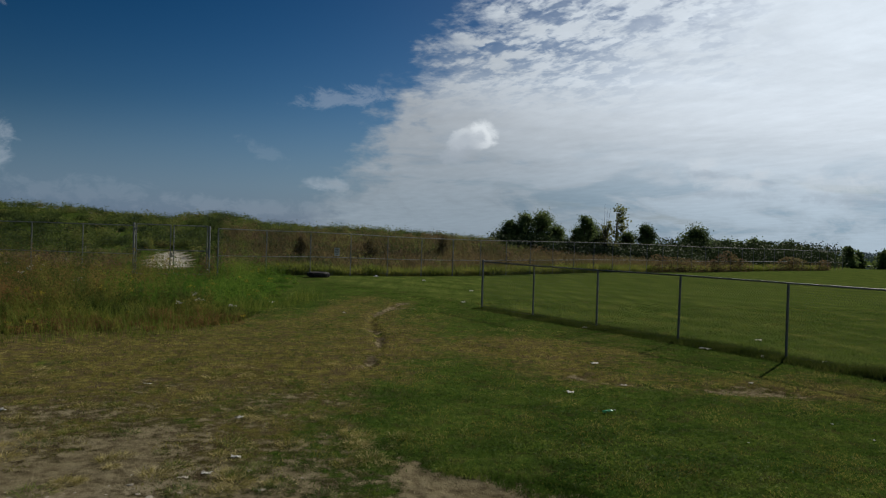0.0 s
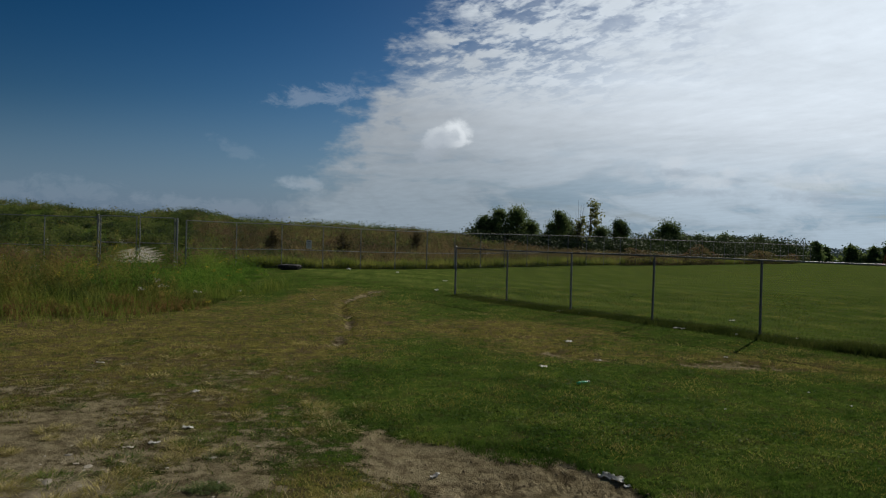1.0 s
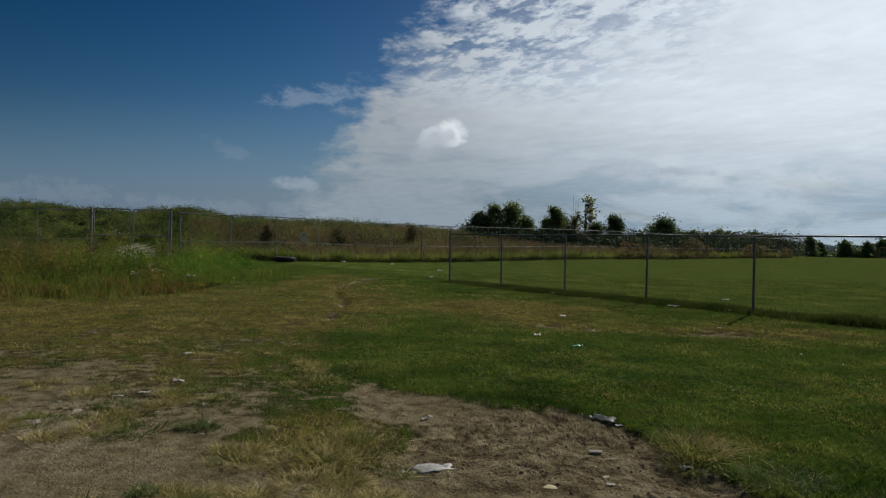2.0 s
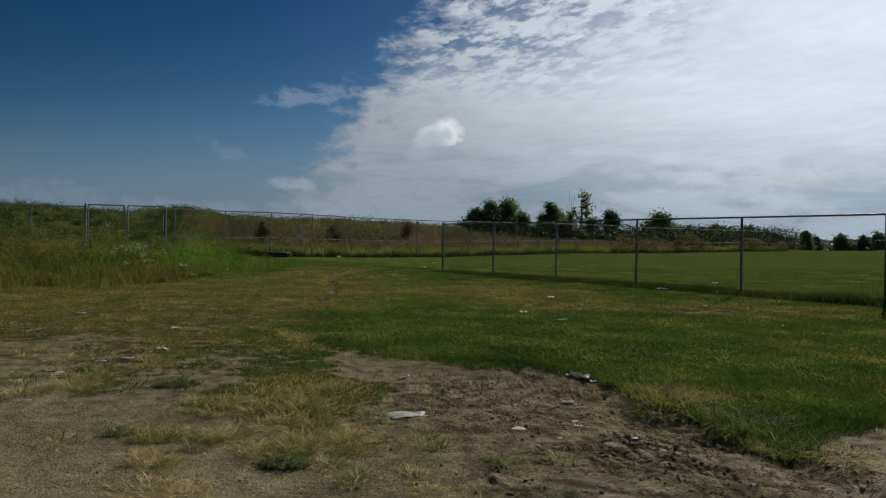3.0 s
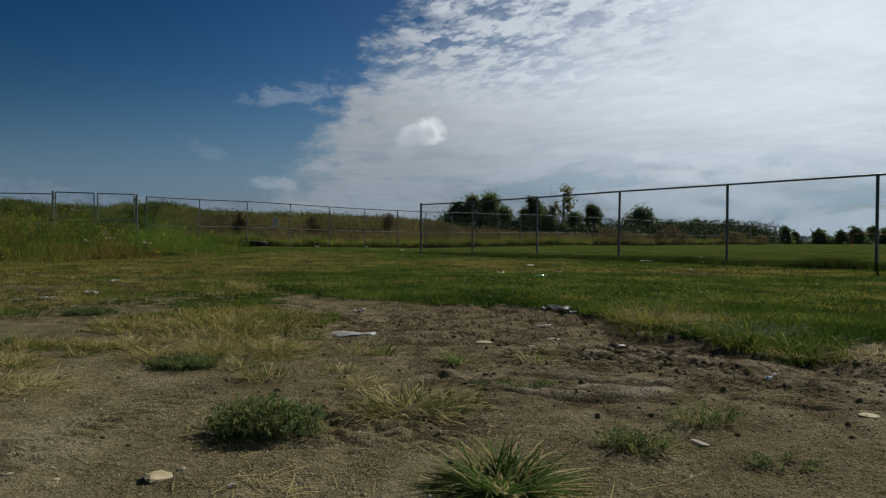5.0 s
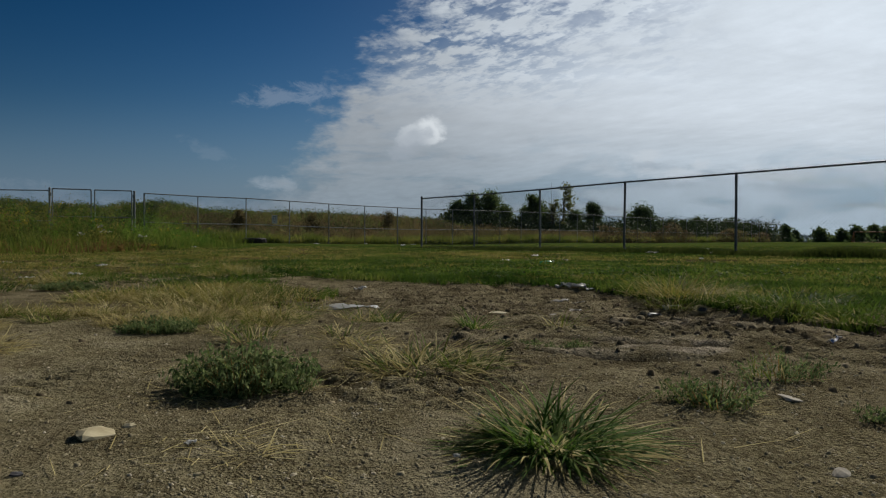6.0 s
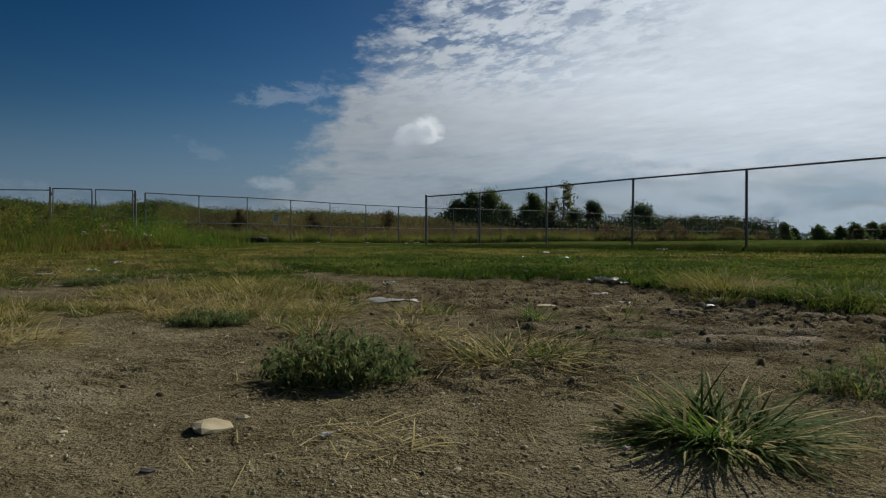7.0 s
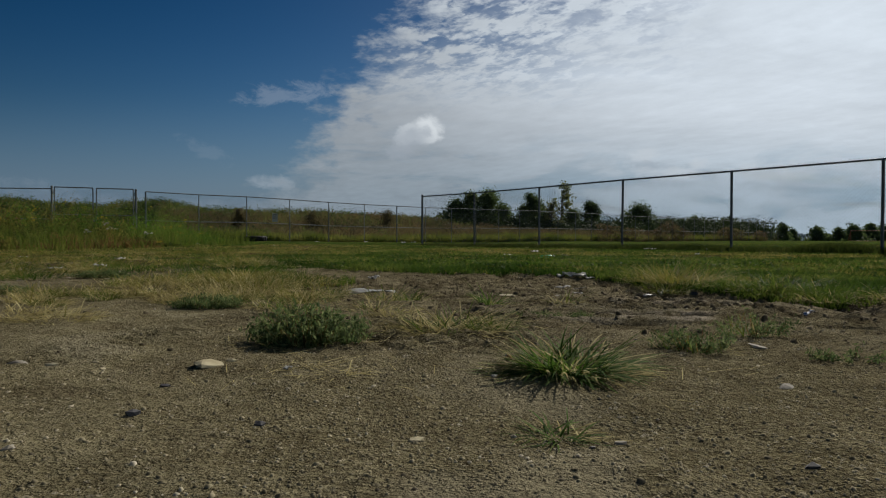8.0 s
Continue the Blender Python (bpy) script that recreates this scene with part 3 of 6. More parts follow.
def height_at(x, y):
    x, y = np.asarray(x, float), np.asarray(y, float)
    near = step(np.hypot(x - 0.8, y - 5), 14, 5)
    h = 0.10 * (fbm(x, y, 0.16, 91, 3) - 0.5) * step(y, 6, 14)
    on = near > 0.002
    if on.any():
        h[on] += near[on] * close_relief(x[on], y[on])
    on = (np.abs(x - 1.5) < 7.5) & (np.abs(y - 21) < 11)
    if on.any():
        p, q = x[on], y[on]
        h[on] -= 0.10 * track(p + 0.5 * (fbm(p, q, 0.6, 55, 3) - 0.5), q, RUT_A, 0.15) * step(fbm(p, q, 0.8, 51, 3), 0.3, 0.6) + 0.06 * track(p, q, RUT_C, 0.3) * step(fbm(p, q, 1.1, 61, 3), 0.35, 0.6)
    h += 0.07 * field_at(x + 0.6, y)
    # the land dips slightly behind the lawn, and falls away beyond the playing field
    h -= 0.22 * step(y + 0.3 * x, 36, 56) + 2.0 * step(y, 118, 185) * step(x / np.maximum(y, 1.0), 0.59, 0.66)
    # far behind the fence the land rises to an overgrown bank
    ridge = np.interp(x / np.maximum(y, 1.0), (-1.6, -0.527, -0.49, -0.452, -0.413, -0.376, -0.352, -0.329, -0.298, -0.258, -0.218, -0.178, -0.137, -0.055, 0.028, 0.079, 0.11, 0.16, 0.22, 0.40),
                      (6.6, 6.4, 6.2, 5.4, 5.2, 4.7, 5.3, 5.8, 5.6, 4.9, 4.2, 4.0, 3.9, 3.6, 3.0, 2.7, 2.0, 1.5, 0.9, 0.2))
    h += ridge * step(y + 0.2 * x, 56, 108) * (0.9 + 0.2 * fbm(x, y, 0.07, 111, 3)) * (1 - step(y, 150, 300))
    return h


def grow(start, stop, first, rate):
    out, s = [], first
    while start < stop:
        start += s
        s *= rate
        out.append(start)
    return out


def axis(lo, hi, d, back, ahead, far):
    left = [lo - (v - hi) for v in grow(hi, hi + far, d, back)][::-1]
    return np.array(left + list(np.arange(lo, hi + 1e-6, d)) + grow(hi, hi + far, d, ahead))


def raw_mesh(name, verts, faces, mats, smooth=False, attrs=None):
    """A mesh from arrays: verts (n, 3); faces (m, k)."""
    me = bpy.data.meshes.new(name)
    verts, faces = np.asarray(verts, np.float32), np.asarray(faces, np.int32)
    k = faces.shape[1]
    me.vertices.add(len(verts))
    me.vertices.foreach_set("co", verts.ravel())
    me.loops.add(faces.size)
    me.loops.foreach_set("vertex_index", faces.ravel())
    me.polygons.add(len(faces))
    me.polygons.foreach_set("loop_start", np.arange(0, faces.size, k, dtype=np.int32))
    if smooth:
        me.polygons.foreach_set("use_smooth", np.ones(len(faces), bool))
    for key, values in (attrs or {}).items():
        me.attributes.new(key, "FLOAT", "POINT").data.foreach_set("value", np.asarray(values, np.float32).ravel())
    me.update(calc_edges=True)
    for m in mats if isinstance(mats, (list, tuple)) else (mats,):
        me.materials.append(m)
    return me


def build_ground():
    xs, ys = axis(-1.3, 3.0, 0.0135, 1.045, 1.045, 3000), axis(3.3, 6.6, 0.0135, 1.16, 1.03, 3000)
    gx, gy = np.meshgrid(xs, ys, indexing="ij")
    gz = height_at(gx, gy)
    verts = np.stack((gx, gy, gz), -1).reshape(-1, 3)
    i = np.arange(len(xs) * len(ys)).reshape(len(xs), len(ys))
    faces = np.stack((i[:-1, :-1], i[1:, :-1], i[1:, 1:], i[:-1, 1:]), -1).reshape(-1, 4)
    x, y = verts[:, 0], verts[:, 1]
    crust = blob(x, y, 1.42, 4.98, 0.22, 0.14, -15) + blob(x, y, 1.66, 5.0, 0.12, 0.2, 20) + 0.8 * blob(x, y, 2.0, 5.75, 0.35, 0.15, -10) + blob(x, y, 3.3, 5.2, 0.5, 0.8, -25) + 0.7 * blob(x, y, -2.6, 7.6, 0.9, 0.9)
    me = raw_mesh("ground", verts, faces, M_GROUND, True, {"dirt": dirt_at(x, y) * step(y, 60, 40), "mud": mud_at(x, y), "dry": dry_at(x, y), "field": field_at(x, y), "crust": np.clip(crust, 0, 1),
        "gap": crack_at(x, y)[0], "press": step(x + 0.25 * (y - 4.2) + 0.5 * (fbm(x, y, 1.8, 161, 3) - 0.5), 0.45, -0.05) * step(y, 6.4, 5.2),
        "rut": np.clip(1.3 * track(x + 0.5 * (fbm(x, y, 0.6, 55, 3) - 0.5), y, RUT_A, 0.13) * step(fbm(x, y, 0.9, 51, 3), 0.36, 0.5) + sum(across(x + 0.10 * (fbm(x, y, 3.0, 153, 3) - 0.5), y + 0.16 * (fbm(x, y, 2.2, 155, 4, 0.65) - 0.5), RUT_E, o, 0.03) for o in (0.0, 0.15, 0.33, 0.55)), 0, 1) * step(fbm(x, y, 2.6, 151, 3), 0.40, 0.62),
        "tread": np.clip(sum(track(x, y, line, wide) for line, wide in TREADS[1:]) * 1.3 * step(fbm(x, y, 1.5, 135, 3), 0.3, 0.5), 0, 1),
        "loam": step(y - 0.35 * np.abs(x - 0.5) + 1.2 * (fbm(x, y, 0.9, 141, 3) - 0.5), 5.0, 6.6),
        "road": step(road_at(x, y), 0.3, 0.5)})
    return tagged(new("ground", me), "bare soil, worn turf and mown grass running to the horizon", "ground", kind="structure")


ground = build_ground()


# ---- mesh tools ----
def part(name, bm_or_mesh, mat, parent, label=""):
    me = bm_or_mesh
    if isinstance(me, bmesh.types.BMesh):
        me = bpy.data.meshes.new(name)
        bm_or_mesh.to_mesh(me)
        bm_or_mesh.free()
    if mat is not None and not me.materials:
        me.materials.append(mat)
    ob = new(name, me)
    ob.parent = parent
    if label:
        ob["label"] = label
    if name in ("foliage", "dry_foliage", "stalk_growth", "dry_growth", "crown"):
        ob["kind"] = "stuff"
    return ob


def thing(name, x, y, z, label, category, group="", rz=0.0):
    ob = new(name)
    ob.empty_display_size = 0.1
    ob.matrix_world = pose(x, y, z, 0, 0, rz)
    return tagged(ob, label, category, group)


def z_at(x, y):
    return float(height_at(np.array([x]), np.array([y]))[0])


def tube(bm, pts, radii, sides=8, cap=True):
    pts = [Vector(p) for p in pts]
    if not isinstance(radii, (list, tuple)):
        radii = [radii] * len(pts)
    rings = []
    for i, p in enumerate(pts):
        d = (pts[min(i + 1, len(pts) - 1)] - pts[max(i - 1, 0)]).normalized()
        a = d.orthogonal().normalized() if i == 0 else (rings_a - d * rings_a.dot(d)).normalized()
        rings_a = a
        b = d.cross(a)
        rings.append([bm.verts.new(p + (a * math.cos(2 * math.pi * k / sides) + b * math.sin(2 * math.pi * k / sides)) * radii[i]) for k in range(sides)])
    for r0, r1 in zip(rings, rings[1:]):
        for k in range(sides):
            f = bm.faces.new((r0[k], r0[(k + 1) % sides], r1[(k + 1) % sides], r1[k]))
            f.smooth = True
    if cap:
        bm.faces.new([bm.verts.new(v.co) for v in rings[0][::-1]])
        bm.faces.new([bm.verts.new(v.co) for v in rings[-1]])
    return bm


def blades(pos, high, wide, lean, bend=0.5, gen=rng):
    """Grass blades: five corners and three triangles each. lean: how far the tip goes sideways, per height."""
    n = len(pos)
    az, face = gen.random(n) * 2 * np.pi, gen.random(n) * np.pi
    sx, sy = np.cos(face) * wide / 2, np.sin(face) * wide / 2
    lx, ly = np.cos(az) * lean * high, np.sin(az) * lean * high
    v = np.zeros((n, 5, 3))
    v[:, :, :] = pos[:, None, :]
    v[:, 0, 0] -= sx; v[:, 0, 1] -= sy
    v[:, 1, 0] += sx; v[:, 1, 1] += sy
    m = 0.55
    v[:, 2, 0] += -sx * 0.8 + lx * m * bend; v[:, 2, 1] += -sy * 0.8 + ly * m * bend; v[:, 2, 2] += high * m
    v[:, 3, 0] += sx * 0.8 + lx * m * bend; v[:, 3, 1] += sy * 0.8 + ly * m * bend; v[:, 3, 2] += high * m
    v[:, 4, 0] += lx; v[:, 4, 1] += ly; v[:, 4, 2] += high
    f = np.array(((0, 1, 3), (0, 3, 2), (2, 3, 4)))
    return v.reshape(-1, 3), (f[None] + 5 * np.arange(n)[:, None, None]).reshape(-1, 3)


def leaves(pos, size, gen=rng, flat=0.5, long=1.6):
    """Leaves: one four-cornered, pointed face each, turned at random. flat: 1 lies level, 0 any way."""
    n = len(pos)
    d = gen.normal(size=(n, 3))
    d[:, 2] *= 1 - flat
    d /= np.linalg.norm(d, axis=1)[:, None]
    e = np.cross(d, gen.normal(size=(n, 3)))
    e /= np.linalg.norm(e, axis=1)[:, None] + 1e-9
    s = (np.broadcast_to(size, n) / 2)[:, None]
    v = np.stack((pos - d * s * long, pos + e * s, pos + d * s * long, pos - e * s), 1)
    return v.reshape(-1, 3), np.arange(4 * n).reshape(n, 4)


def joined(sets):
    vs, fs, k = [], [], 0
    for v, f in sets:
        vs.append(v)
        fs.append(f + k)
        k += len(v)
    return np.concatenate(vs), np.concatenate(fs)


def stuff(name, v, f, mat, label, category):
    return tagged(new(name, raw_mesh(name, v, f, mat)), label, category, kind="stuff")


# ---- near chain-link fence ----
SPAN, NEAR_H = 3.05, 1.78


def link_mesh(length, high, pitch=0.0381, wire=0.0021, tips=True):
    """Woven wire: upright zigzag wires, each hooked into the next; three-sided wires."""
    cols = int(length / pitch)
    rows = int(high / 0.036)
    k = np.arange(rows + 1)
    zs = 0.03 + k * (high + (0.03 if tips else -0.03)) / rows
    vs, fs = [], []
    ang = np.array((0, 2.094, 4.189))
    ring = np.stack((np.cos(ang) * wire, np.sin(ang) * wire, 0 * ang), -1)
    for c in range(cols):
        x = c * pitch + ((k + c) % 2) * pitch * 1.05
        y = np.where((k + c) % 2 == 0, -0.0025, 0.0025)
        p = np.stack((x, y, zs), -1)
        v = (p[:, None, :] + ring[None]).reshape(-1, 3)
        a = 3 * np.arange(rows)[:, None] + np.arange(3)[None]
        b = 3 * np.arange(rows)[:, None] + (np.arange(3)[None] + 1) % 3
        fs.append(np.stack((a, b, b + 3, a + 3), -1).reshape(-1, 4) + len(vs) * 3 * (rows + 1))
        vs.append(v)
    return np.concatenate(vs), np.concatenate(fs)


def post_bm(high, radius, cap=True, sides=12):
    bm = bmesh.new()
    tube(bm, ((0, 0, -0.25), (0, 0, high)), radius, sides)
    return bm


def cap_bm(radius):
    bm = bmesh.new()
    tube(bm, ((0, 0, -0.03), (0, 0, 0.0), (0, 0, 0.022), (0, 0, 0.034)), (radius * 1.12, radius * 1.12, radius * 0.8, radius * 0.3), 12)
    return bm


def tie_mesh(r):
    bm = bmesh.new()
    tube(bm, [(math.cos(a) * (r + 0.004), math.sin(a) * (r + 0.004), 0) for a in np.linspace(0, 6.28, 10)], 0.003, 4, False)
    me = bpy.data.meshes.new("wire_tie")
    bm.to_mesh(me)
    bm.free()
    me.materials.append(M_WIRE)
    return me


TIE = (tie_mesh(0.038), tie_mesh(0.030))


def near_fence():
    bays = 11
    turn = math.degrees(math.atan2(FENCE_U.y, FENCE_U.x))
    fence = thing("chain_link_fence", FENCE_A.x, FENCE_A.y, 0, "grey steel chain-link fence with a top rail beside the mown field", "fence", rz=turn)
    v, f = link_mesh(SPAN, NEAR_H)
    net = raw_mesh("wire_mesh", v, f, M_WIRE)
    for i in range(bays + 1):
        p = FENCE_A + FENCE_U * SPAN * i
        z = z_at(p.x, p.y)
        r = 0.038 if i == 0 else 0.030
        post = part("post", post_bm(NEAR_H + (0.06 if i == 0 else 0.0), r), M_STEEL, fence)
        post.location = (SPAN * i, 0, z)
        post.rotation_euler = (radians(rng.normal() * 0.5), radians(rng.normal() * 0.5), 0)
        c = part("post_cap", cap_bm(r), M_STEEL, post)
        c.location = (0, 0, NEAR_H + (0.06 if i == 0 else 0.0))
        if i < bays:
            q = p + FENCE_U * SPAN
            z2 = z_at(q.x, q.y)
            bm = bmesh.new()
            tube(bm, ((SPAN * i, 0.0, z + NEAR_H + 0.012), (SPAN * (i + 1), 0.0, z2 + NEAR_H + 0.012)), 0.0215, 10)
            part("top_rail", bm, M_STEEL, fence)
            m = part("wire_mesh", net, None, fence)
            m.matrix_local = Matrix.Translation((SPAN * i, -0.036, z)) @ Matrix(((1, 0, 0, 0), (0, 1, 0, 0), ((z2 - z) / SPAN, 0, 1, 0), (0, 0, 0, 1)))
        for k in range(4):
            tie = part("wire_tie", TIE[0 if i == 0 else 1], None, post)
            tie.location = (0, -0.004, 0.35 + k * 0.42)
    return fence


near_fence()

# ---- far fence with its double gate ----
FAR_H = 2.95
FAR_PTS = [Vector(p) for p in ((-62.0, 41.0, 0), (-17.46, 41.7, 0), (-13.42, 42.98, 0), (2.0, 55.4, 0), (66.0, 107.0, 0))]


def flat_link(length, high, pitch=0.07, wire=0.0035):
    cols, rows = int(length / pitch), int(high / pitch)
    k = np.arange(rows + 1)
    zs = k * high / rows
    vs, fs = [], []
    for c in range(cols):
        x = c * pitch + ((k + c) % 2) * pitch
        v = np.stack((np.stack((x, 0 * x, zs), -1), np.stack((x + wire, 0 * x, zs), -1)), 1).reshape(-1, 3)
        a = 2 * np.arange(rows)
        fs.append(np.stack((a, a + 1, a + 3, a + 2), -1) + len(vs) * 2 * (rows + 1))
        vs.append(v)
    return np.concatenate(vs), np.concatenate(fs)


def far_fence():
    fence = thing("tall_boundary_fence", 0, 0, 0, "tall galvanised chain-link boundary fence with top and middle rails", "fence")
    nets = {}
    for a, b, skip in ((FAR_PTS[1], FAR_PTS[0], 0), (FAR_PTS[2], FAR_PTS[3], 0), (FAR_PTS[3], FAR_PTS[4], 0)):
        if a is FAR_PTS[2]:
            a = a + (b - a).normalized() * 0.55
        d = b - a
        n = max(1, round(d.length / SPAN))
        s = d.length / n
        turn = math.atan2(d.y, d.x)
        for i in range(n + (1 if b is FAR_PTS[0] or b is FAR_PTS[4] else 0)):
            p = a + d * (i / n)
            z = z_at(p.x, p.y)
            post = part("post", post_bm(FAR_H, 0.032 if i else 0.045, sides=8), M_GALV, fence)
            post.location = (p.x, p.y, z)
            if i == n:
                continue
            q = a + d * ((i + 1) / n)
            z2 = z_at(q.x, q.y)
            for name, hh, r in (("top_rail", FAR_H, 0.030), ("middle_rail", FAR_H * 0.43, 0.026)):
                bm = bmesh.new()
                tube(bm, ((p.x, p.y, z + hh), (q.x, q.y, z2 + hh)), r, 6)
                part(name, bm, M_GALV, fence)
            if p.length < 75:
                key = round(s, 2)
                if key not in nets:
                    nets[key] = raw_mesh("wire_mesh", *flat_link(s, FAR_H), M_WIREF)
                m = part("wire_mesh", nets[key], None, fence)
                m.matrix_local = Matrix.Translation((p.x, p.y - 0.04, z)) @ Matrix.Rotation(turn, 4, "Z")
    return fence


far_fence()


def gate_leaf(wide, high, label):
    bm = bmesh.new()
    g = new("gate")
    tagged(g, label, "gate", "double gate")
    r = 0.032
    for a, b, name in (((0, 0, 0.1), (0, 0, high), "frame_upright"), ((wide, 0, 0.1), (wide, 0, high), "frame_upright"), ((0, 0, 0.1), (wide, 0, 0.1), "frame_rail"),
                       ((0, 0, high), (wide, 0, high), "frame_rail"), ((0, 0, high * 0.5), (wide, 0, high * 0.5), "frame_rail")):
        b2 = bmesh.new()
        tube(b2, (a, b), r, 8)
        part(name, b2, M_GALV, g)
    bm.free()
    part("wire_mesh", raw_mesh("wire_mesh", *flat_link(wide, high - 0.15), M_WIREF), None, g).location = (0, -0.03, 0.12)
    for zz in (0.5, high * 0.5, high - 0.3):
        b2 = bmesh.new()
        tube(b2, ((-0.09, 0, zz - 0.09), (-0.09, 0, zz + 0.09)), 0.05, 8)
        part("hinge", b2, M_GALV, g)
    return g


a, b = FAR_PTS[1], FAR_PTS[2]
turn = math.degrees(math.atan2((b - a).y, (b - a).x))
half = (b - a).length / 2
leaf1 = gate_leaf(half - 0.22, FAR_H + 0.10, "galvanised chain-link gate leaf, closed, with a mid rail")
leaf1.matrix_world = pose(a.x + 0.14, a.y, z_at(a.x, a.y), 0, 0, turn)
leaf2 = gate_leaf(half - 0.22, FAR_H + 0.10, "galvanised chain-link gate leaf, closed, with a mid rail")
leaf2.matrix_world = pose(b.x - 0.14, b.y, z_at(b.x, b.y), 0, 0, turn + 180)
for p, hh in ((a, FAR_H + 0.14), (b, FAR_H + 0.08)):
    g = thing("gate_post", p.x, p.y, z_at(p.x, p.y), "stout round galvanised gate post", "post", "gate posts")
    part("shaft", post_bm(hh, 0.058), M_GALV, g)
    part("post_cap", cap_bm(0.058), M_GALV, g).location = (0, 0, hh)
g = thing("gate_latch", (a.x + b.x) / 2, (a.y + b.y) / 2 - 0.05, 1.25, "steel gate latch holding both leaves shut", "latch")
bm = bmesh.new()
tube(bm, ((-0.16, 0, 0), (0.16, 0, 0)), 0.03, 8)
tube(bm, ((0, 0, -0.15), (0, 0, 0.15)), 0.04, 8)
part("latch_bar", bm, M_GALV, g)


# ---- trees ----
def tree(x, y, high, wide, seed, label, mat=None, count=1500, leaf=0.34, low=0.18, group="", name="tree", bark=True):
    gen, count = np.random.default_rng(seed), int(count * 2.4)
    z = z_at(x, y)
    t = thing(name, x, y, z - 0.05, label, "tree", group)
    bm = bmesh.new()
    lean = gen.normal(size=2) * 0.03 * high
    top = Vector((lean[0], lean[1], high * 0.8))
    tr = high * 0.022
    tube(bm, [(0, 0, 0), (lean[0] * 0.2, lean[1] * 0.2, high * 0.25), (lean[0] * 0.6, lean[1] * 0.6, high * 0.55), tuple(top)], (tr * 1.4, tr, tr * 0.7, tr * 0.25), 8)
    tips = [top]
    for k in range(11):
        h0 = high * (low + (0.75 - low) * (k + gen.random()) / 11)
        az = gen.random() * 6.283
        reach = wide * 0.48 * (1.0 - 0.85 * (h0 / high - low)) * (0.65 + 0.5 * gen.random())
        start = Vector((lean[0] * h0 / high, lean[1] * h0 / high, h0))
        end = start + Vector((math.cos(az) * reach, math.sin(az) * reach, reach * (0.35 + 0.5 * gen.random())))
        end.z = min(end.z, high * (0.80 + 0.12 * gen.random()))
        mid = (start + end) / 2 + Vector((0, 0, reach * 0.1))
        tube(bm, (start, mid, end), (tr * 0.45, tr * 0.3, tr * 0.12), 5)
        tips += [mid, end, start.lerp(end, 0.75)]
    part("trunk", bm, M_BARK, t)
    # clumps of leaves fill an uneven outline that narrows to the top
    m = 90 if low < 0.2 else 40
    ch = low + (0.98 - low) * gen.random(m) ** 1.15
    prof = np.interp(ch, (0.0, 0.15, 0.4, 0.7, 0.9, 1.0), (0.70, 0.95, 1.0, 0.66, 0.30, 0.04))
    az = gen.random(m) * 6.283
    ragged = 0.72 + 0.28 * np.sin(az * 3 + seed) + 0.18 * gen.normal(size=m)
    rad = wide * 0.46 * prof * np.clip(ragged, 0.3, 1.2) * gen.random(m) ** 0.45
    centres = np.stack((rad * np.cos(az) + lean[0] * ch, rad * np.sin(az) + lean[1] * ch, ch * high), -1)
    if low > 0.2:
        centres = np.array([tuple(v) for v in tips for _ in (0, 1)]) + gen.normal(size=(2 * len(tips), 3)) * wide * 0.07
    pick = gen.integers(0, len(centres), count)
    spread = wide * (0.045 + 0.055 * gen.random(len(centres)))[pick]
    off = gen.normal(size=(count, 3)) * spread[:, None]
    off[:, 2] *= 0.8
    pos = centres[pick] + off
    pos[:, 2] *= high / np.percentile(pos[:, 2], 99.5)
    pos = pos[pos[:, 2] > high * low * 0.5]
    count = len(pos)
    v, f = leaves(pos, 0.55 * leaf * (0.7 + 0.6 * gen.random(count)), gen, 0.2, 1.2)
    part("crown", raw_mesh("crown", v, f, mat or M_TREE), None, t)
    return t


def at(u, d):
    return u * d, d


for u, d, high, wide, seed, label in (
    (0.118, 104, 4.3, 5.6, 1, "dark green broad young tree behind the boundary fence"),
    (0.140, 105, 5.7, 6.0, 2, "dark green bushy tree with a ragged crown"),
    (0.166, 106, 6.5, 7.0, 12, "dark green bushy tree with a ragged crown"),
    (0.187, 107, 4.6, 4.8, 17, "low dark green bush tree beside taller ones"),
    (0.226, 106, 6.5, 5.6, 3, "dense dark green tree with an upright crown"),
    (0.243, 108, 5.2, 5.0, 18, "dense dark green tree with an upright crown"),
    (0.321, 108, 5.9, 5.4, 4, "dark green tree with a pointed crown"),
    (0.295, 110, 4.6, 5.4, 15, "low dark green tree among shrubs"),
    (0.398, 126, 6.9, 9.0, 5, "round-headed dark green tree beside the fence"),
):
    tree(*at(u, d), high, wide, seed, label, count=4200, leaf=0.34 if d < 120 else 0.44, low=0.05, group="trees behind the fence")
for u, d, high, wide, seed in ((-0.184, 60, 2.9, 2.2, 21), (-0.083, 64, 2.6, 3.0, 22), (0.02, 74, 2.6, 3.2, 23)):
    tree(*at(u, d), high, wide, seed, "brownish rounded bush on rough land behind the fence", count=1500, leaf=0.16, low=0.03, group="bushes behind the fence", name="bush", mat=M_REED)
tree(*at(0.276, 106), 8.8, 3.4, 6, "slender pale-leaved sapling with a sparse crown", M_TREEL, 300, 0.5, 0.30, "trees behind the fence")
tree(*at(0.262, 106), 5.4, 5.0, 16, "olive green bushy shrub tree behind the fence", M_TREEL, 900, 0.36, 0.05, "trees behind the fence")
dead = thing("dead_tree", *at(0.2585, 105), 0.0, "leafless dead sapling with thin grey branches", "tree")
bm = bmesh.new()
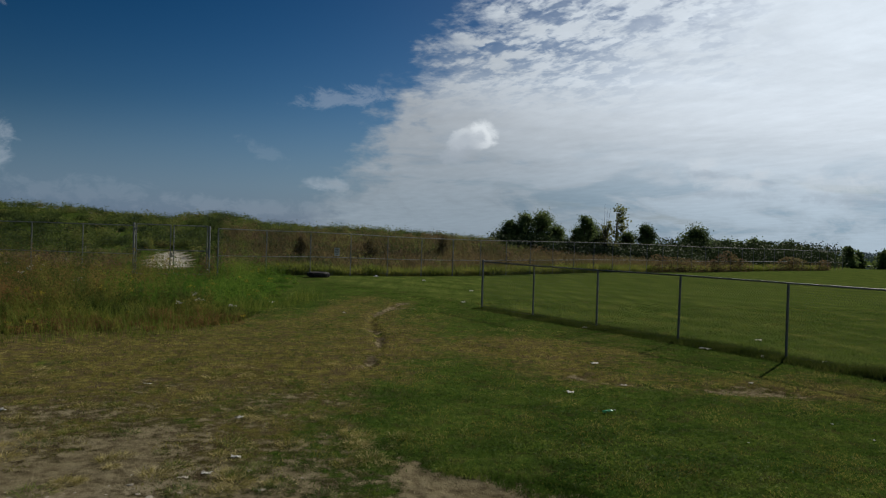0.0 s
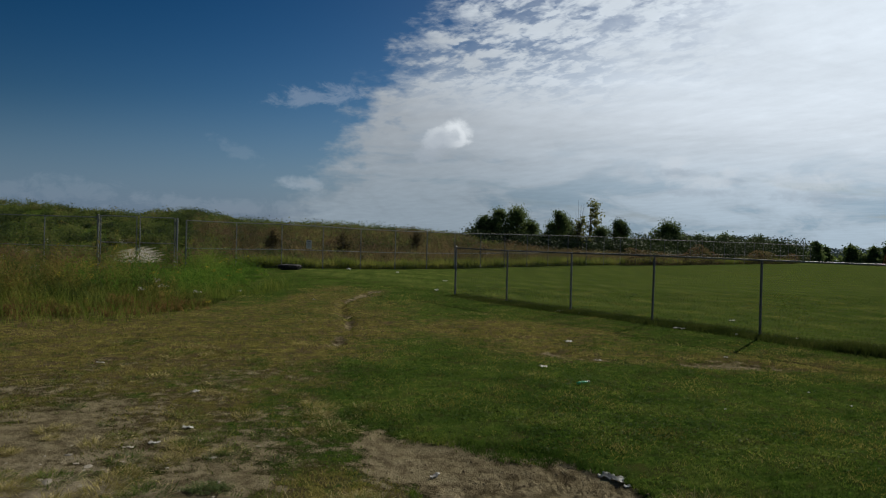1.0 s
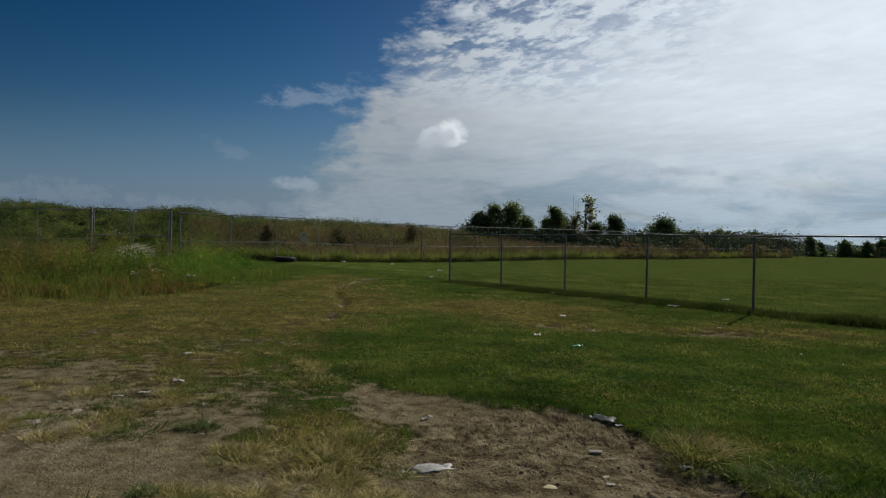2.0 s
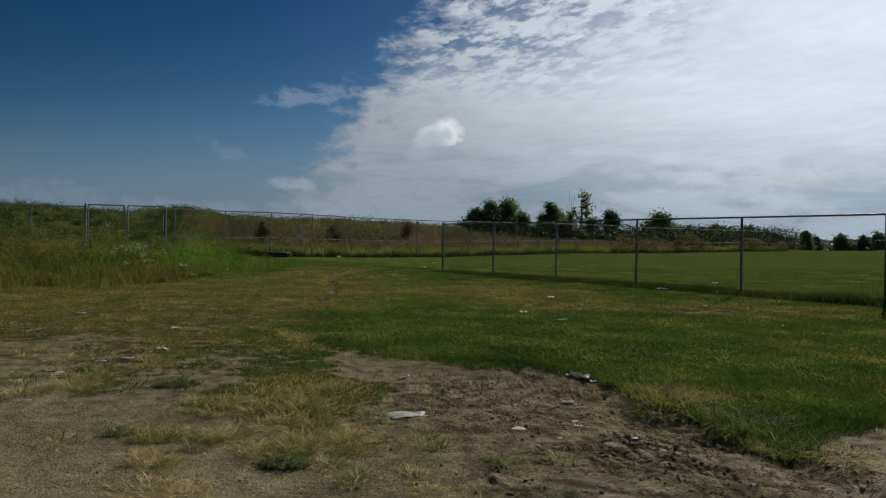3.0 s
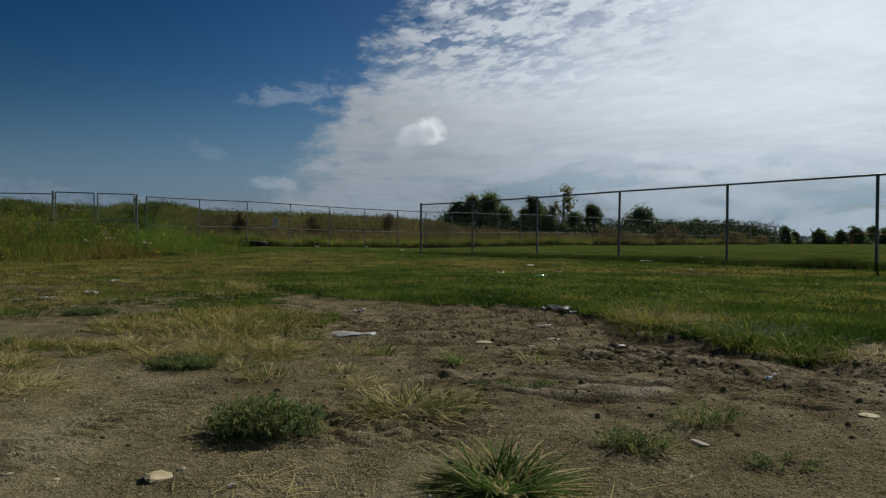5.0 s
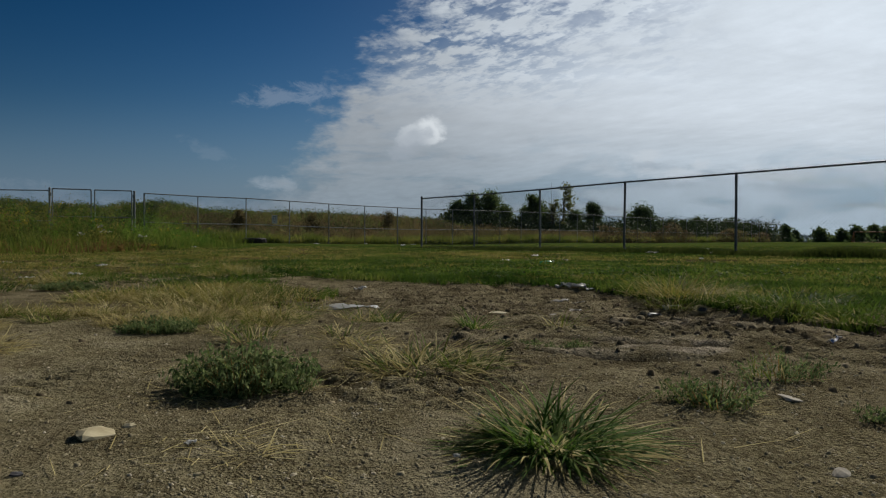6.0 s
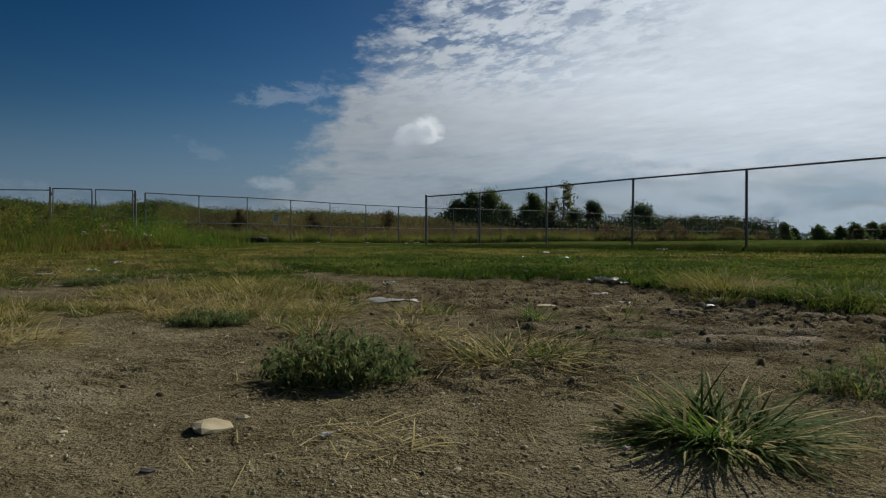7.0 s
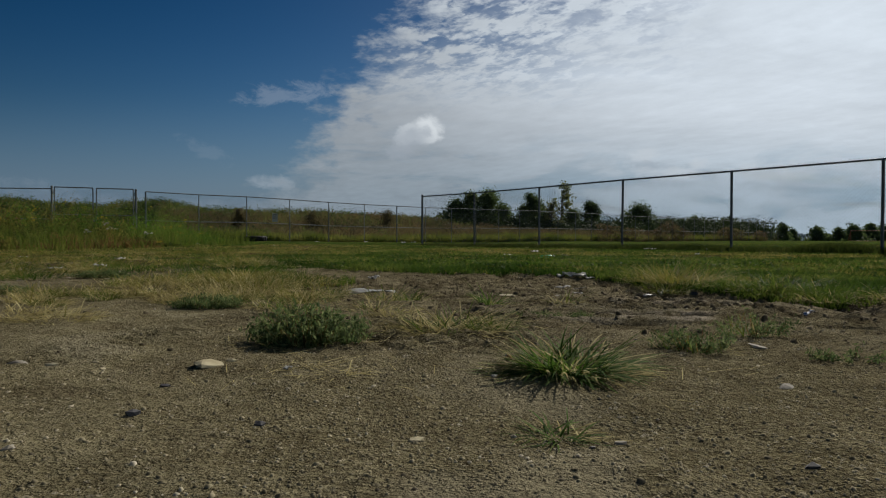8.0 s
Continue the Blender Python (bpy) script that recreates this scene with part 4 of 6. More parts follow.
for k, (dx, top) in enumerate(((0.0, 9.2), (0.45, 8.3), (0.9, 8.6), (-0.4, 7.2))):
    tube(bm, ((0.1 * k, 0, 0), (dx * 0.4, 0, top * 0.5), (dx, 0.1, top)), (0.05, 0.035, 0.012), 5)
part("branches", bm, M_BARK, dead)
for k, (u, d, high, wide) in enumerate(((0.425, 150, 4.2, 6), (0.445, 150, 4.4, 6.5), (0.463, 152, 4.2, 6), (0.483, 150, 4.9, 6.5), (0.500, 152, 4.4, 6), (0.517, 152, 3.7, 6), (0.538, 155, 4.7, 6.5), (0.555, 155, 3.9, 5), (0.572, 155, 2.9, 6), (0.592, 155, 2.5, 6))):
    tree(*at(u, d), high * 1.1, wide * 1.25, 30 + k, "green tree in the row along the field's edge", count=2600, leaf=0.6, low=0.02, group="field edge trees")
for k, (u, d, high, wide) in enumerate(((0.628, 190, 5.4, 5.0), (0.645, 195, 4.8, 3.6), (0.687, 190, 5.6, 6.5), (0.722, 190, 5.2, 5.5), (0.748, 185, 6.2, 6), (0.772, 190, 6.4, 5.5), (0.800, 190, 6.0, 6.5), (0.835, 190, 5.8, 6), (0.87, 190, 6.2, 6.5), (0.91, 190, 6, 7))):
    tree(*at(u, d), high * 1.08, wide * 1.25, 50 + k, "round dark shade tree at the far side of the field", count=1200, leaf=0.95, low=0.10, group="far shade trees")


# ---- growth behind the boundary fence ----
def band(n, umin, umax, dmin, dmax, gen):
    d = dmin + (dmax - dmin) * gen.random(n) ** 0.8
    u = umin + (umax - umin) * gen.random(n)
    return u * d, d


def far_y(x):
    xs, ys = [p.x for p in FAR_PTS], [p.y for p in FAR_PTS]
    return np.interp(x, xs, ys)


def shrubs(name, n, lumps, umin, umax, dmin, dmax, high, size, mat, label, seed, top=1.25):
    gen = np.random.default_rng(seed)
    lx, ly = band(lumps, umin, umax, dmin, dmax, gen)
    keep = ly > far_y(lx) + 2.5
    lx, ly = lx[keep], ly[keep]
    lh = high * (0.5 + 0.8 * gen.random(len(lx)))
    k = gen.integers(0, len(lx), n)
    r = lh[k] * 1.2
    o = gen.normal(size=(n, 3)) * 0.5
    x, y = lx[k] + o[:, 0] * r, ly[k] + o[:, 1] * r
    z = height_at(x, y) + np.abs(o[:, 2]) * lh[k] + 0.1
    ok = (y > far_y(x) + 1.0) & (blob(x, y, -22.0, 58, 2.7, 20, 20.8) < 0.3) & (np.abs(o[:, 2]) < top) & (np.hypot(o[:, 0], o[:, 1]) < top * 0.9)
    pos = np.stack((x, y, z), -1)[ok]
    v, f = leaves(pos, size * (0.6 + 0.8 * gen.random(len(pos))), gen, 0.3, 1.3)
    return stuff(name, v, f, mat, label, "shrubs")


shrubs("bank_shrubs", 230000, 1250, -0.95, 0.14, 72, 122, 0.95, 0.13, M_SHRUB, "green shrubs covering the far overgrown bank", 201)
shrubs("low_shrubs", 80000, 330, -1.0, 0.08, 48, 84, 0.95, 0.12, M_SHRUB, "green bushes on the rough land behind the fence", 202)
shrubs("rust_shrubs", 80000, 420, -0.30, 0.40, 56, 98, 0.85, 0.12, M_RUST, "rust-brown dying weeds behind the fence", 203)
shrubs("brown_shrubs", 40000, 300, -1.0, -0.2, 44, 64, 0.8, 0.11, M_RUST, "brown dry brush behind the fence", 204)
shrubs("field_edge_shrubs", 120000, 420, 0.34, 0.595, 116, 160, 5.0, 0.26, M_THICK, "dark green thicket beyond the boundary fence", 205, 0.75)

shrubs("thicket", 80000, 300, 0.105, 0.40, 98, 118, 3.0, 0.26, M_THICK, "dark green thicket under the trees behind the fence", 206, 0.75)


def fence_growth():
    gen = np.random.default_rng(210)
    n = 34000
    t = gen.random(n) ** 1.3
    x = -13 + 75 * t
    y = far_y(x) + 0.15 + gen.random(n) ** 1.5 * 3.5
    pos = np.stack((x, y, height_at(x, y)), -1)
    v, f = blades(pos, (0.30 + 0.55 * gen.random(n)) * (0.5 + 1.1 * fbm(x, y, 0.7, 215, 3)), 0.035, 0.3 + 0.3 * gen.random(n), gen=gen)
    stuff("fence_foot_grass", v, f, M_FOOT, "rank green grass along the foot of the boundary fence", "grass")
    n = 40000
    x, y = band(n, -0.30, 0.50, 48, 90, gen)
    ok = y > far_y(x) + 2
    x, y = x[ok], y[ok]
    pos = np.stack((x, y, height_at(x, y)), -1)
    v, f = blades(pos, 0.6 + 0.8 * gen.random(len(x)), 0.05, 0.25 + 0.2 * gen.random(len(x)), gen=gen)
    stuff("reed_grass", v, f, M_REED, "tall reddish-brown grasses behind the fence", "grass")
    # vines on the far stretch
    n = 8000
    x = 24 + 42 * gen.random(n)
    y = far_y(x) + gen.normal(size=n) * 0.22
    lump = vnoise(x, 0 * x, 0.30, 5)
    keep = gen.random(n) < step(lump, 0.15, 0.6)
    x, y, lump = x[keep], y[keep], lump[keep]
    z = height_at(x, y) + gen.random(len(x)) ** 1.4 * FAR_H * (0.20 + 0.70 * lump)
    v, f = leaves(np.stack((x, y, z), -1), 0.15, gen, 0.2, 1.2)
    stuff("fence_vines", v, f, M_VINE, "reddish-brown vines overgrowing the boundary fence", "vines")


fence_growth()


# ---- weeds beside the worn track ----
def weed_edge(x):
    return np.interp(x, (-40, -14, -9.6, -6.5, -5.4, -5.3), (15.5, 16.5, 18.2, 19.6, 22.0, 27.0))


def weeds():
    gen = np.random.default_rng(301)
    n = 5200
    y = 16 + 29 * gen.random(n) ** 1.3
    x = -4.6 - 30 * gen.random(n) ** 1.25 * (y / 30)
    right = np.interp(y, (18, 22, 28, 36, 45), (-5.6, -5.3, -6.4, -7.2, -8.6))
    ok = (y > weed_edge(x) + gen.normal(size=n) * 0.4) & (x < right + gen.normal(size=n) * 0.35)
    ok &= y < far_y(x) - 0.4
    x, y = x[ok], y[ok]
    z = height_at(x, y)
    deep = np.minimum(step(y - weed_edge(x), -0.6, 4.6), step(right[ok] - x, -0.3, 2.2))
    patch = fbm(x, y, 0.22, 311, 3)
    hh = (0.13 + (0.67 + 0.40 * step(y, 25, 34)) * deep) * (0.65 + 0.7 * gen.random(len(x)) ** 1.5) * (0.30 + 1.45 * step(fbm(x, y, 0.55, 315, 3), 0.25, 0.75))
    lush = (y > 24) & (x > -11)
    rusty = (patch + 0.25 * gen.random(len(x)) + 0.34 * blob(x, y, -6.4, 20.8, 1.9, 1.5) > 0.74) & ~lush
    sets = {"g": [], "l": [], "b": [], "gold": [], "bloom": []}
    for i in range(len(x)):
        kind = "l" if lush[i] else ("b" if rusty[i] else "g")
        m = 120 if y[i] < 26 else 70
        stems = gen.integers(3, 6)
        foot = np.array((x[i], y[i], z[i])) + gen.normal(size=(stems, 3)) * (0.16, 0.16, 0)
        tipo = gen.normal(size=(stems, 2)) * 0.14 * hh[i]
        k = gen.integers(0, stems, m)
        s = gen.random(m) ** 0.75
        pos = foot[k].copy()
        pos[:, :2] += tipo[k] * s[:, None] + gen.normal(size=(m, 2)) * 0.05
        pos[:, 2] += s * hh[i] * (0.8 + 0.2 * (k % 3) / 2)
        v, f = leaves(pos, 0.030 * (1.25 - 0.6 * s) * (1 if kind != "b" else 0.8), gen, -0.4, 3.4)
        sets[kind].append((v, f))
        roll = gen.random()
        if kind == "g" and roll < 0.10 or kind == "l" and roll < 0.05:
            q = np.repeat(foot[:1], 14, 0)
            q[:, :2] += tipo[0] + gen.normal(size=(14, 2)) * 0.06
            q[:, 2] += hh[i] * (0.9 + 0.15 * gen.random(14))
            sets["gold" if roll < 0.075 else "bloom"].append(leaves(q, 0.05, gen, 0.3, 1.3))
    for key, name, mat, label, cat in (("g", "tall_weeds", M_WEED, "tall olive green weeds beside the worn track", "weeds"), ("l", "lush_weeds", M_WEEDG, "lush bright green weeds near the boundary fence", "weeds"),
                                       ("b", "rusty_weeds", M_WEEDB, "brown and rust-coloured dying weeds among green ones", "weeds"), ("gold", "goldenrod_flowers", M_GOLD, "yellow goldenrod flower heads above the weeds", "flowers"),
                                       ("bloom", "white_wildflowers", M_BLOOM, "white flat flower heads among the weeds", "flowers")):
        if sets[key]:
            v, f = joined(sets[key])
            stuff(name, v, f, mat, label, cat)
    # grasses at the edge of the weeds
    n = 26000
    y = 14.5 + 16 * gen.random(n)
    x = -4.2 - 16 * gen.random(n)
    gap = y - weed_edge(x)
    ok = (gap > -3.4 + 3.2 * gen.random(n) ** 0.6) & (gap < 5) & (x < -4.6 + 0.5 * gen.normal(size=n))
    pos = np.stack((x, y, height_at(x, y)), -1)[ok]
    v, f = blades(pos, (0.22 + 0.5 * gen.random(len(pos))) * (0.16 + 0.84 * step(gap[ok], -3.2, 2)), 0.012, 0.3 + 0.3 * gen.random(len(pos)), gen=gen)
    stuff("weed_edge_grass", v, f, M_TALL, "uncut yellow-green grass at the edge of the weeds", "grass")


weeds()


# ---- turf ----
def turf():
    gen = np.random.default_rng(401)
    n = 380000
    d = 2.6 * (30.0 / 2.6) ** gen.random(n)
    u = -0.85 + 1.75 * gen.random(n)
    x, y = 0.3 + u * d, 1.5 + d
    dirt, dry = dirt_at(x, y), dry_at(x, y)
    nn = vnoise(x, y, 3.0, 411) * 0.5 + vnoise(x, y, 9.0, 412) * 0.5
    ok = (gen.random(n) > np.clip(dirt * 1.5 - 0.1, 0, 0.995)) & (dirt < 0.72) & (nn + gen.random(n) * 0.45 + (0.5 + 1.3 * dry) * (fbm(x, y, 1.7, 441, 4, 0.6) - 0.5) > 0.45) & (x - 0.06 * y > -9)
    x, y, dry, d, nn = x[ok], y[ok], dry[ok], d[ok], nn[ok]
    pos = np.stack((x, y, height_at(x, y) - 0.003), -1)
    isdry = gen.random(len(x)) < np.clip(dry * 0.9 + 2.6 * (fbm(x, y, 1.3, 431, 3) - 0.5), 0.03, 0.88)
    hh = (0.012 + 0.030 * gen.random(len(x))) * (0.6 + 0.9 * nn)
    ww = 0.0035 + 0.00050 * d
    for sel, name, mat, label in ((~isdry, "lawn_grass", M_LAWN, "short green grass and clover on the lawn"), (isdry, "dry_grass", M_DRYLAWN, "thin yellowed grass on the worn ground")):
        v, f = blades(pos[sel], hh[sel], ww[sel], 0.6 + 1.0 * gen.random(sel.sum()), gen=gen)
        stuff(name, v, f, mat, label, "grass")
    # longer blades hang over the bare soil's edge
    n = 60000
    x, y = 0.3 + 4.0 * gen.random(n), 5.4 + 3.9 * gen.random(n)
    d0 = dirt_at(x, y)
    ok = (d0 > 0.12) & (d0 < 0.62) & (gen.random(n) < 0.75)
    x, y = x[ok], y[ok]
    pos = np.stack((x, y, height_at(x, y) - 0.003), -1)
    tall = (0.025 + 0.055 * gen.random(len(x))) * (0.4 + 1.1 * fbm(x, y, 1.9, 445, 3))
    v, f = blades(pos, tall, 0.006, 0.4 + 0.6 * gen.random(len(x)), gen=gen)
    stuff("turf_edge_grass", v, f, M_LAWN, "longer green grass overhanging the bare soil's edge", "grass")
    # unmown strip along the foot of the near fence
    n = 70000
    t = gen.random(n) * 33.0
    o = gen.normal(size=n) * 0.20 - 0.08
    x, y = FENCE_A.x + FENCE_U.x * t + 0.851 * o, FENCE_A.y + FENCE_U.y * t + 0.525 * o
    pos = np.stack((x, y, height_at(x, y)), -1)
    hh = (0.04 + 0.13 * gen.random(n)) * (0.45 + 0.9 * vnoise(t, o, 0.9, 421)) * np.interp(t, (0, 4, 12, 18), (0.4, 0.65, 1.0, 1.25))
    v, f = blades(pos, hh, 0.012, 0.35 + 0.3 * gen.random(n), gen=gen)
    stuff("fence_line_grass", v, f, M_STRIP, "unmown grass growing along the foot of the fence", "grass")


turf()


# ---- gravel and clods on the bare soil ----
def pebbles(x, y, size, mat, name, label, gen, sink=0.35):
    n = len(x)
    base = np.array(((1, 0, -0.3), (-1, 0, -0.3), (0, 1, -0.3), (0, -1, -0.3), (0.55, 0.35, 0.75), (-0.45, 0.4, 0.9), (-0.1, -0.6, 0.8)), float)
    tri = np.array(((0, 2, 4), (2, 5, 4), (2, 1, 5), (1, 3, 6), (1, 6, 5), (3, 0, 6), (0, 4, 6), (4, 5, 6)))
    a = gen.random(n) * 6.283
    s = size[:, None] * (0.6 + 0.8 * gen.random((n, 3))) * (1, 1, 0.6)
    v = base[None] * s[:, None, :] * (0.7 + 0.6 * gen.random((n, 7, 1)))
    c, q = np.cos(a)[:, None], np.sin(a)[:, None]
    v = np.stack((v[..., 0] * c - v[..., 1] * q, v[..., 0] * q + v[..., 1] * c, v[..., 2]), -1)
    v += np.stack((x, y, height_at(x, y) + s[:, 2] * (1 - 2 * sink) * 0.5), -1)[:, None, :]
    f = (tri[None] + 7 * np.arange(n)[:, None, None]).reshape(-1, 3)
    return stuff(name, v.reshape(-1, 3), f, mat, label, "gravel")


def grit():
    gen = np.random.default_rng(501)
    n = 80000
    d = 0.95 * (8.0 / 0.95) ** gen.random(n)
    u = -0.9 + 1.8 * gen.random(n)
    x, y = 0.45 + u * d, 2.3 + d
    ok = (gen.random(n) < dirt_at(x, y) * (1.0 - 0.75 * step(x + 0.25 * (y - 4.2), 0.45, 0.0))) & (fbm(x, y, 2.0, 511, 3) + 0.4 * gen.random(n) > 0.46)
    x, y, d = x[ok], y[ok], d[ok]
    size = (0.0010 + 0.0030 * gen.random(len(x)) ** 4) * (0.65 + 0.20 * d)
    pebbles(x, y, size, M_GRAVEL, "gravel", "loose fine gravel and small stones on bare soil", gen)
    n = 9000
    d = 0.95 * (5.0 / 0.95) ** gen.random(n)
    x, y = 0.45 + (-0.9 + 1.8 * gen.random(n)) * d, 2.3 + d
    ok = (gen.random(n) < dirt_at(x, y)) & (fbm(x, y, 3.0, 521, 3) + 0.3 * gen.random(n) > 0.52)
    pebbles(x[ok], y[ok], (0.0018 + 0.0042 * gen.random(ok.sum()) ** 3.5), M_GRAVEL, "soil_crumbs", "small crumbs of dry soil", gen, 0.62)
    n = 9000
    x, y = -1.2 + 5.5 * gen.random(n), 4.3 + 4.8 * gen.random(n)
    ok = gen.random(n) < np.clip(mud_at(x, y) * 0.9 + 0.06, 0, 1) * dirt_at(x, y)
    x, y = x[ok], y[ok]
    pebbles(x, y, 0.005 + 0.012 * gen.random(len(x)) ** 2.5, M_CLOD, "mud_clods", "dark clods of churned mud", gen, 0.45)


grit()


# ---- tufts on the bare soil ----
def arcs(foot, az, length, rise, droop, wide):
    """Long bent blades: four steps each, tapering to a point. rise: first slope in radians; droop: how far it bends down."""
    n, k = len(foot), 4
    v = np.zeros((n, 2 * k + 1, 3))
    p, a = foot.copy(), rise.copy()
    sx, sy = -np.sin(az) * wide / 2, np.cos(az) * wide / 2
    for i in range(k + 1):
        if i < k:
            t = 1 - 0.6 * (i / k) ** 2
            v[:, 2 * i, 0], v[:, 2 * i, 1], v[:, 2 * i, 2] = p[:, 0] - sx * t, p[:, 1] - sy * t, p[:, 2]
            v[:, 2 * i + 1, 0], v[:, 2 * i + 1, 1], v[:, 2 * i + 1, 2] = p[:, 0] + sx * t, p[:, 1] + sy * t, p[:, 2] + 0.15 * wide
        else:
            v[:, 2 * k] = p
        p = p + np.stack((np.cos(a) * np.cos(az), np.cos(a) * np.sin(az), np.sin(a)), -1) * (length / k)[:, None]
        a = a - droop / k
    f = []
    for i in range(k - 1):
        f += [(2 * i, 2 * i + 1, 2 * i + 3), (2 * i, 2 * i + 3, 2 * i + 2)]
    f.append((2 * k - 2, 2 * k - 1, 2 * k))
    f = np.array(f)
    v[:, :, 2] = np.maximum(v[:, :, 2], foot[:, 2].min() + 0.003)
    return v.reshape(-1, 3), (f[None] + (2 * k + 1) * np.arange(n)[:, None, None]).reshape(-1, 3)


def spray(n, radius, length, rise, droop, wide, gen):
    r = radius * np.sqrt(gen.random(n))
    a = gen.random(n) * 6.283
    foot = np.stack((r * np.cos(a), r * np.sin(a), np.zeros(n) - 0.004), -1)
    az = a + gen.normal(size=n) * 0.7
    return arcs(foot, az, length * (0.45 + 0.65 * gen.random(n)), np.clip(rise + gen.normal(size=n) * 0.3, 0.02, rise + 0.5), droop * (0.4 + gen.random(n)), wide * (0.7 + 0.6 * gen.random(n)))


def grass_tuft(x, y, radius, length, n_green, n_dry, label, seed, green=None, rise=0.58, wide=0.0036, group="grass tufts on the soil"):
    gen = np.random.default_rng(seed)
    t = thing("grass_tuft", x, y, z_at(x, y), label, "grass tuft", group)
    if n_green:
        part("foliage", raw_mesh("foliage", *spray(int(n_green * 1.3), radius, length, rise, 0.8, wide, gen), green or M_TUFT), None, t)
    if n_dry:
        part("dry_foliage", raw_mesh("dry_foliage", *spray(int(n_dry * 2.4), radius * 1.15, length * 1.0, rise * 0.6, 0.7, wide, gen), M_STRAW), None, t)
    return t


def herb(x, y, rx, ry, high, sprigs, label, seed, leaf=0.0085):
    """A low leafy weed: many thin stems set with small narrow leaves."""
    gen = np.random.default_rng(seed)
    t = thing("leafy_weed", x, y, z_at(x, y), label, "weed", "leafy weeds on the soil")
    a, r = gen.random(sprigs) * 6.283, np.sqrt(gen.random(sprigs))
    foot = np.stack((r * np.cos(a) * rx * 0.7, r * np.sin(a) * ry * 0.7, np.zeros(sprigs)), -1)
    top = high * (1 - 0.45 * r ** 2) * (0.40 + 0.75 * gen.random(sprigs))
    lean = np.stack((np.cos(a) * rx * 0.45 * r, np.sin(a) * ry * 0.45 * r), -1) + gen.normal(size=(sprigs, 2)) * 0.012
    bases, az = foot.copy(), np.arctan2(lean[:, 1], lean[:, 0])
    reach = np.hypot(lean[:, 0], lean[:, 1])
    v, f = arcs(bases, az, np.hypot(reach, top), np.arctan2(top, reach), np.full(sprigs, 0.1), np.full(sprigs, 0.0025))
    part("stalk_growth", raw_mesh("stalk_growth", v, f, M_WEEDB), None, t)
    m = 24
    s = 0.12 + 0.88 * np.tile(np.linspace(0, 1, m), sprigs)
    k = np.repeat(np.arange(sprigs), m)
    pos = foot[k] + np.concatenate((lean[k] * s[:, None], (top[k] * s)[:, None]), 1) + gen.normal(size=(len(k), 3)) * 0.006
    pos[:, 2] = np.maximum(pos[:, 2], 0.004)
    v, f = leaves(pos, leaf * 0.60 * (0.6 + 0.7 * gen.random(len(k))), gen, -0.6, 3.3)
    part("foliage", raw_mesh("foliage", v, f, M_HERB), None, t)
    v, f = spray(sprigs // 2, max(rx, ry) * 0.8, high * 1.3, 0.9, 0.7, 0.0026, gen)
    v[:, 1] *= ry / max(rx, ry)
    part("foliage", raw_mesh("foliage", v, f, M_TALL), None, t)
    v, f = spray(int(sprigs * 0.8), max(rx, ry) * 0.95, high * 1.25, 0.25, 0.5, 0.0026, gen)
    v[:, 1] *= ry / max(rx, ry)
    part("dry_growth", raw_mesh("dry_growth", v, f, M_STRAW), None, t)
    return t


herb(0.375, 4.50, 0.15, 0.11, 0.112, 230, "dense grey-green leafy weed with dry stalks on bare soil", 601)
herb(-0.14, 5.54, 0.14, 0.09, 0.055, 110, "low dark green leafy weed mat on bare soil", 602, 0.008)
herb(1.36, 4.25, 0.10, 0.07, 0.065, 50, "small leafy green weed beside the coarse grass tuft", 603, 0.006)
herb(1.63, 4.46, 0.11, 0.06, 0.075, 34, "thin dark green weed with reddish stalks", 604, 0.006)
herb(1.66, 4.12, 0.10, 0.07, 0.022, 18, "sparse low green weed on bare soil", 605, 0.006)
herb(1.19, 5.04, 0.17, 0.07, 0.022, 40, "flat olive green weed mat on the soil", 606, 0.005)
herb(-1.34, 7.50, 0.20, 0.12, 0.06, 130, "low dark green weed mat on bare soil", 607, 0.008)
herb(-1.24, 6.10, 0.10, 0.08, 0.05, 70, "low dull green weed on bare soil", 608, 0.007)
grass_tuft(0.965, 4.02, 0.075, 0.160, 560, 130, "coarse dark green grass tuft with straw runners", 611, wide=0.0042, rise=0.34)
grass_tuft(0.82, 3.58, 0.035, 0.085, 60, 16, "small flattened green grass tuft on gravel", 612, wide=0.0028, rise=0.25)
grass_tuft(0.25, 4.45, 0.07, 0.11, 0, 34, "dry straw stalks lying beside the leafy weed", 613, rise=0.25, wide=0.003)
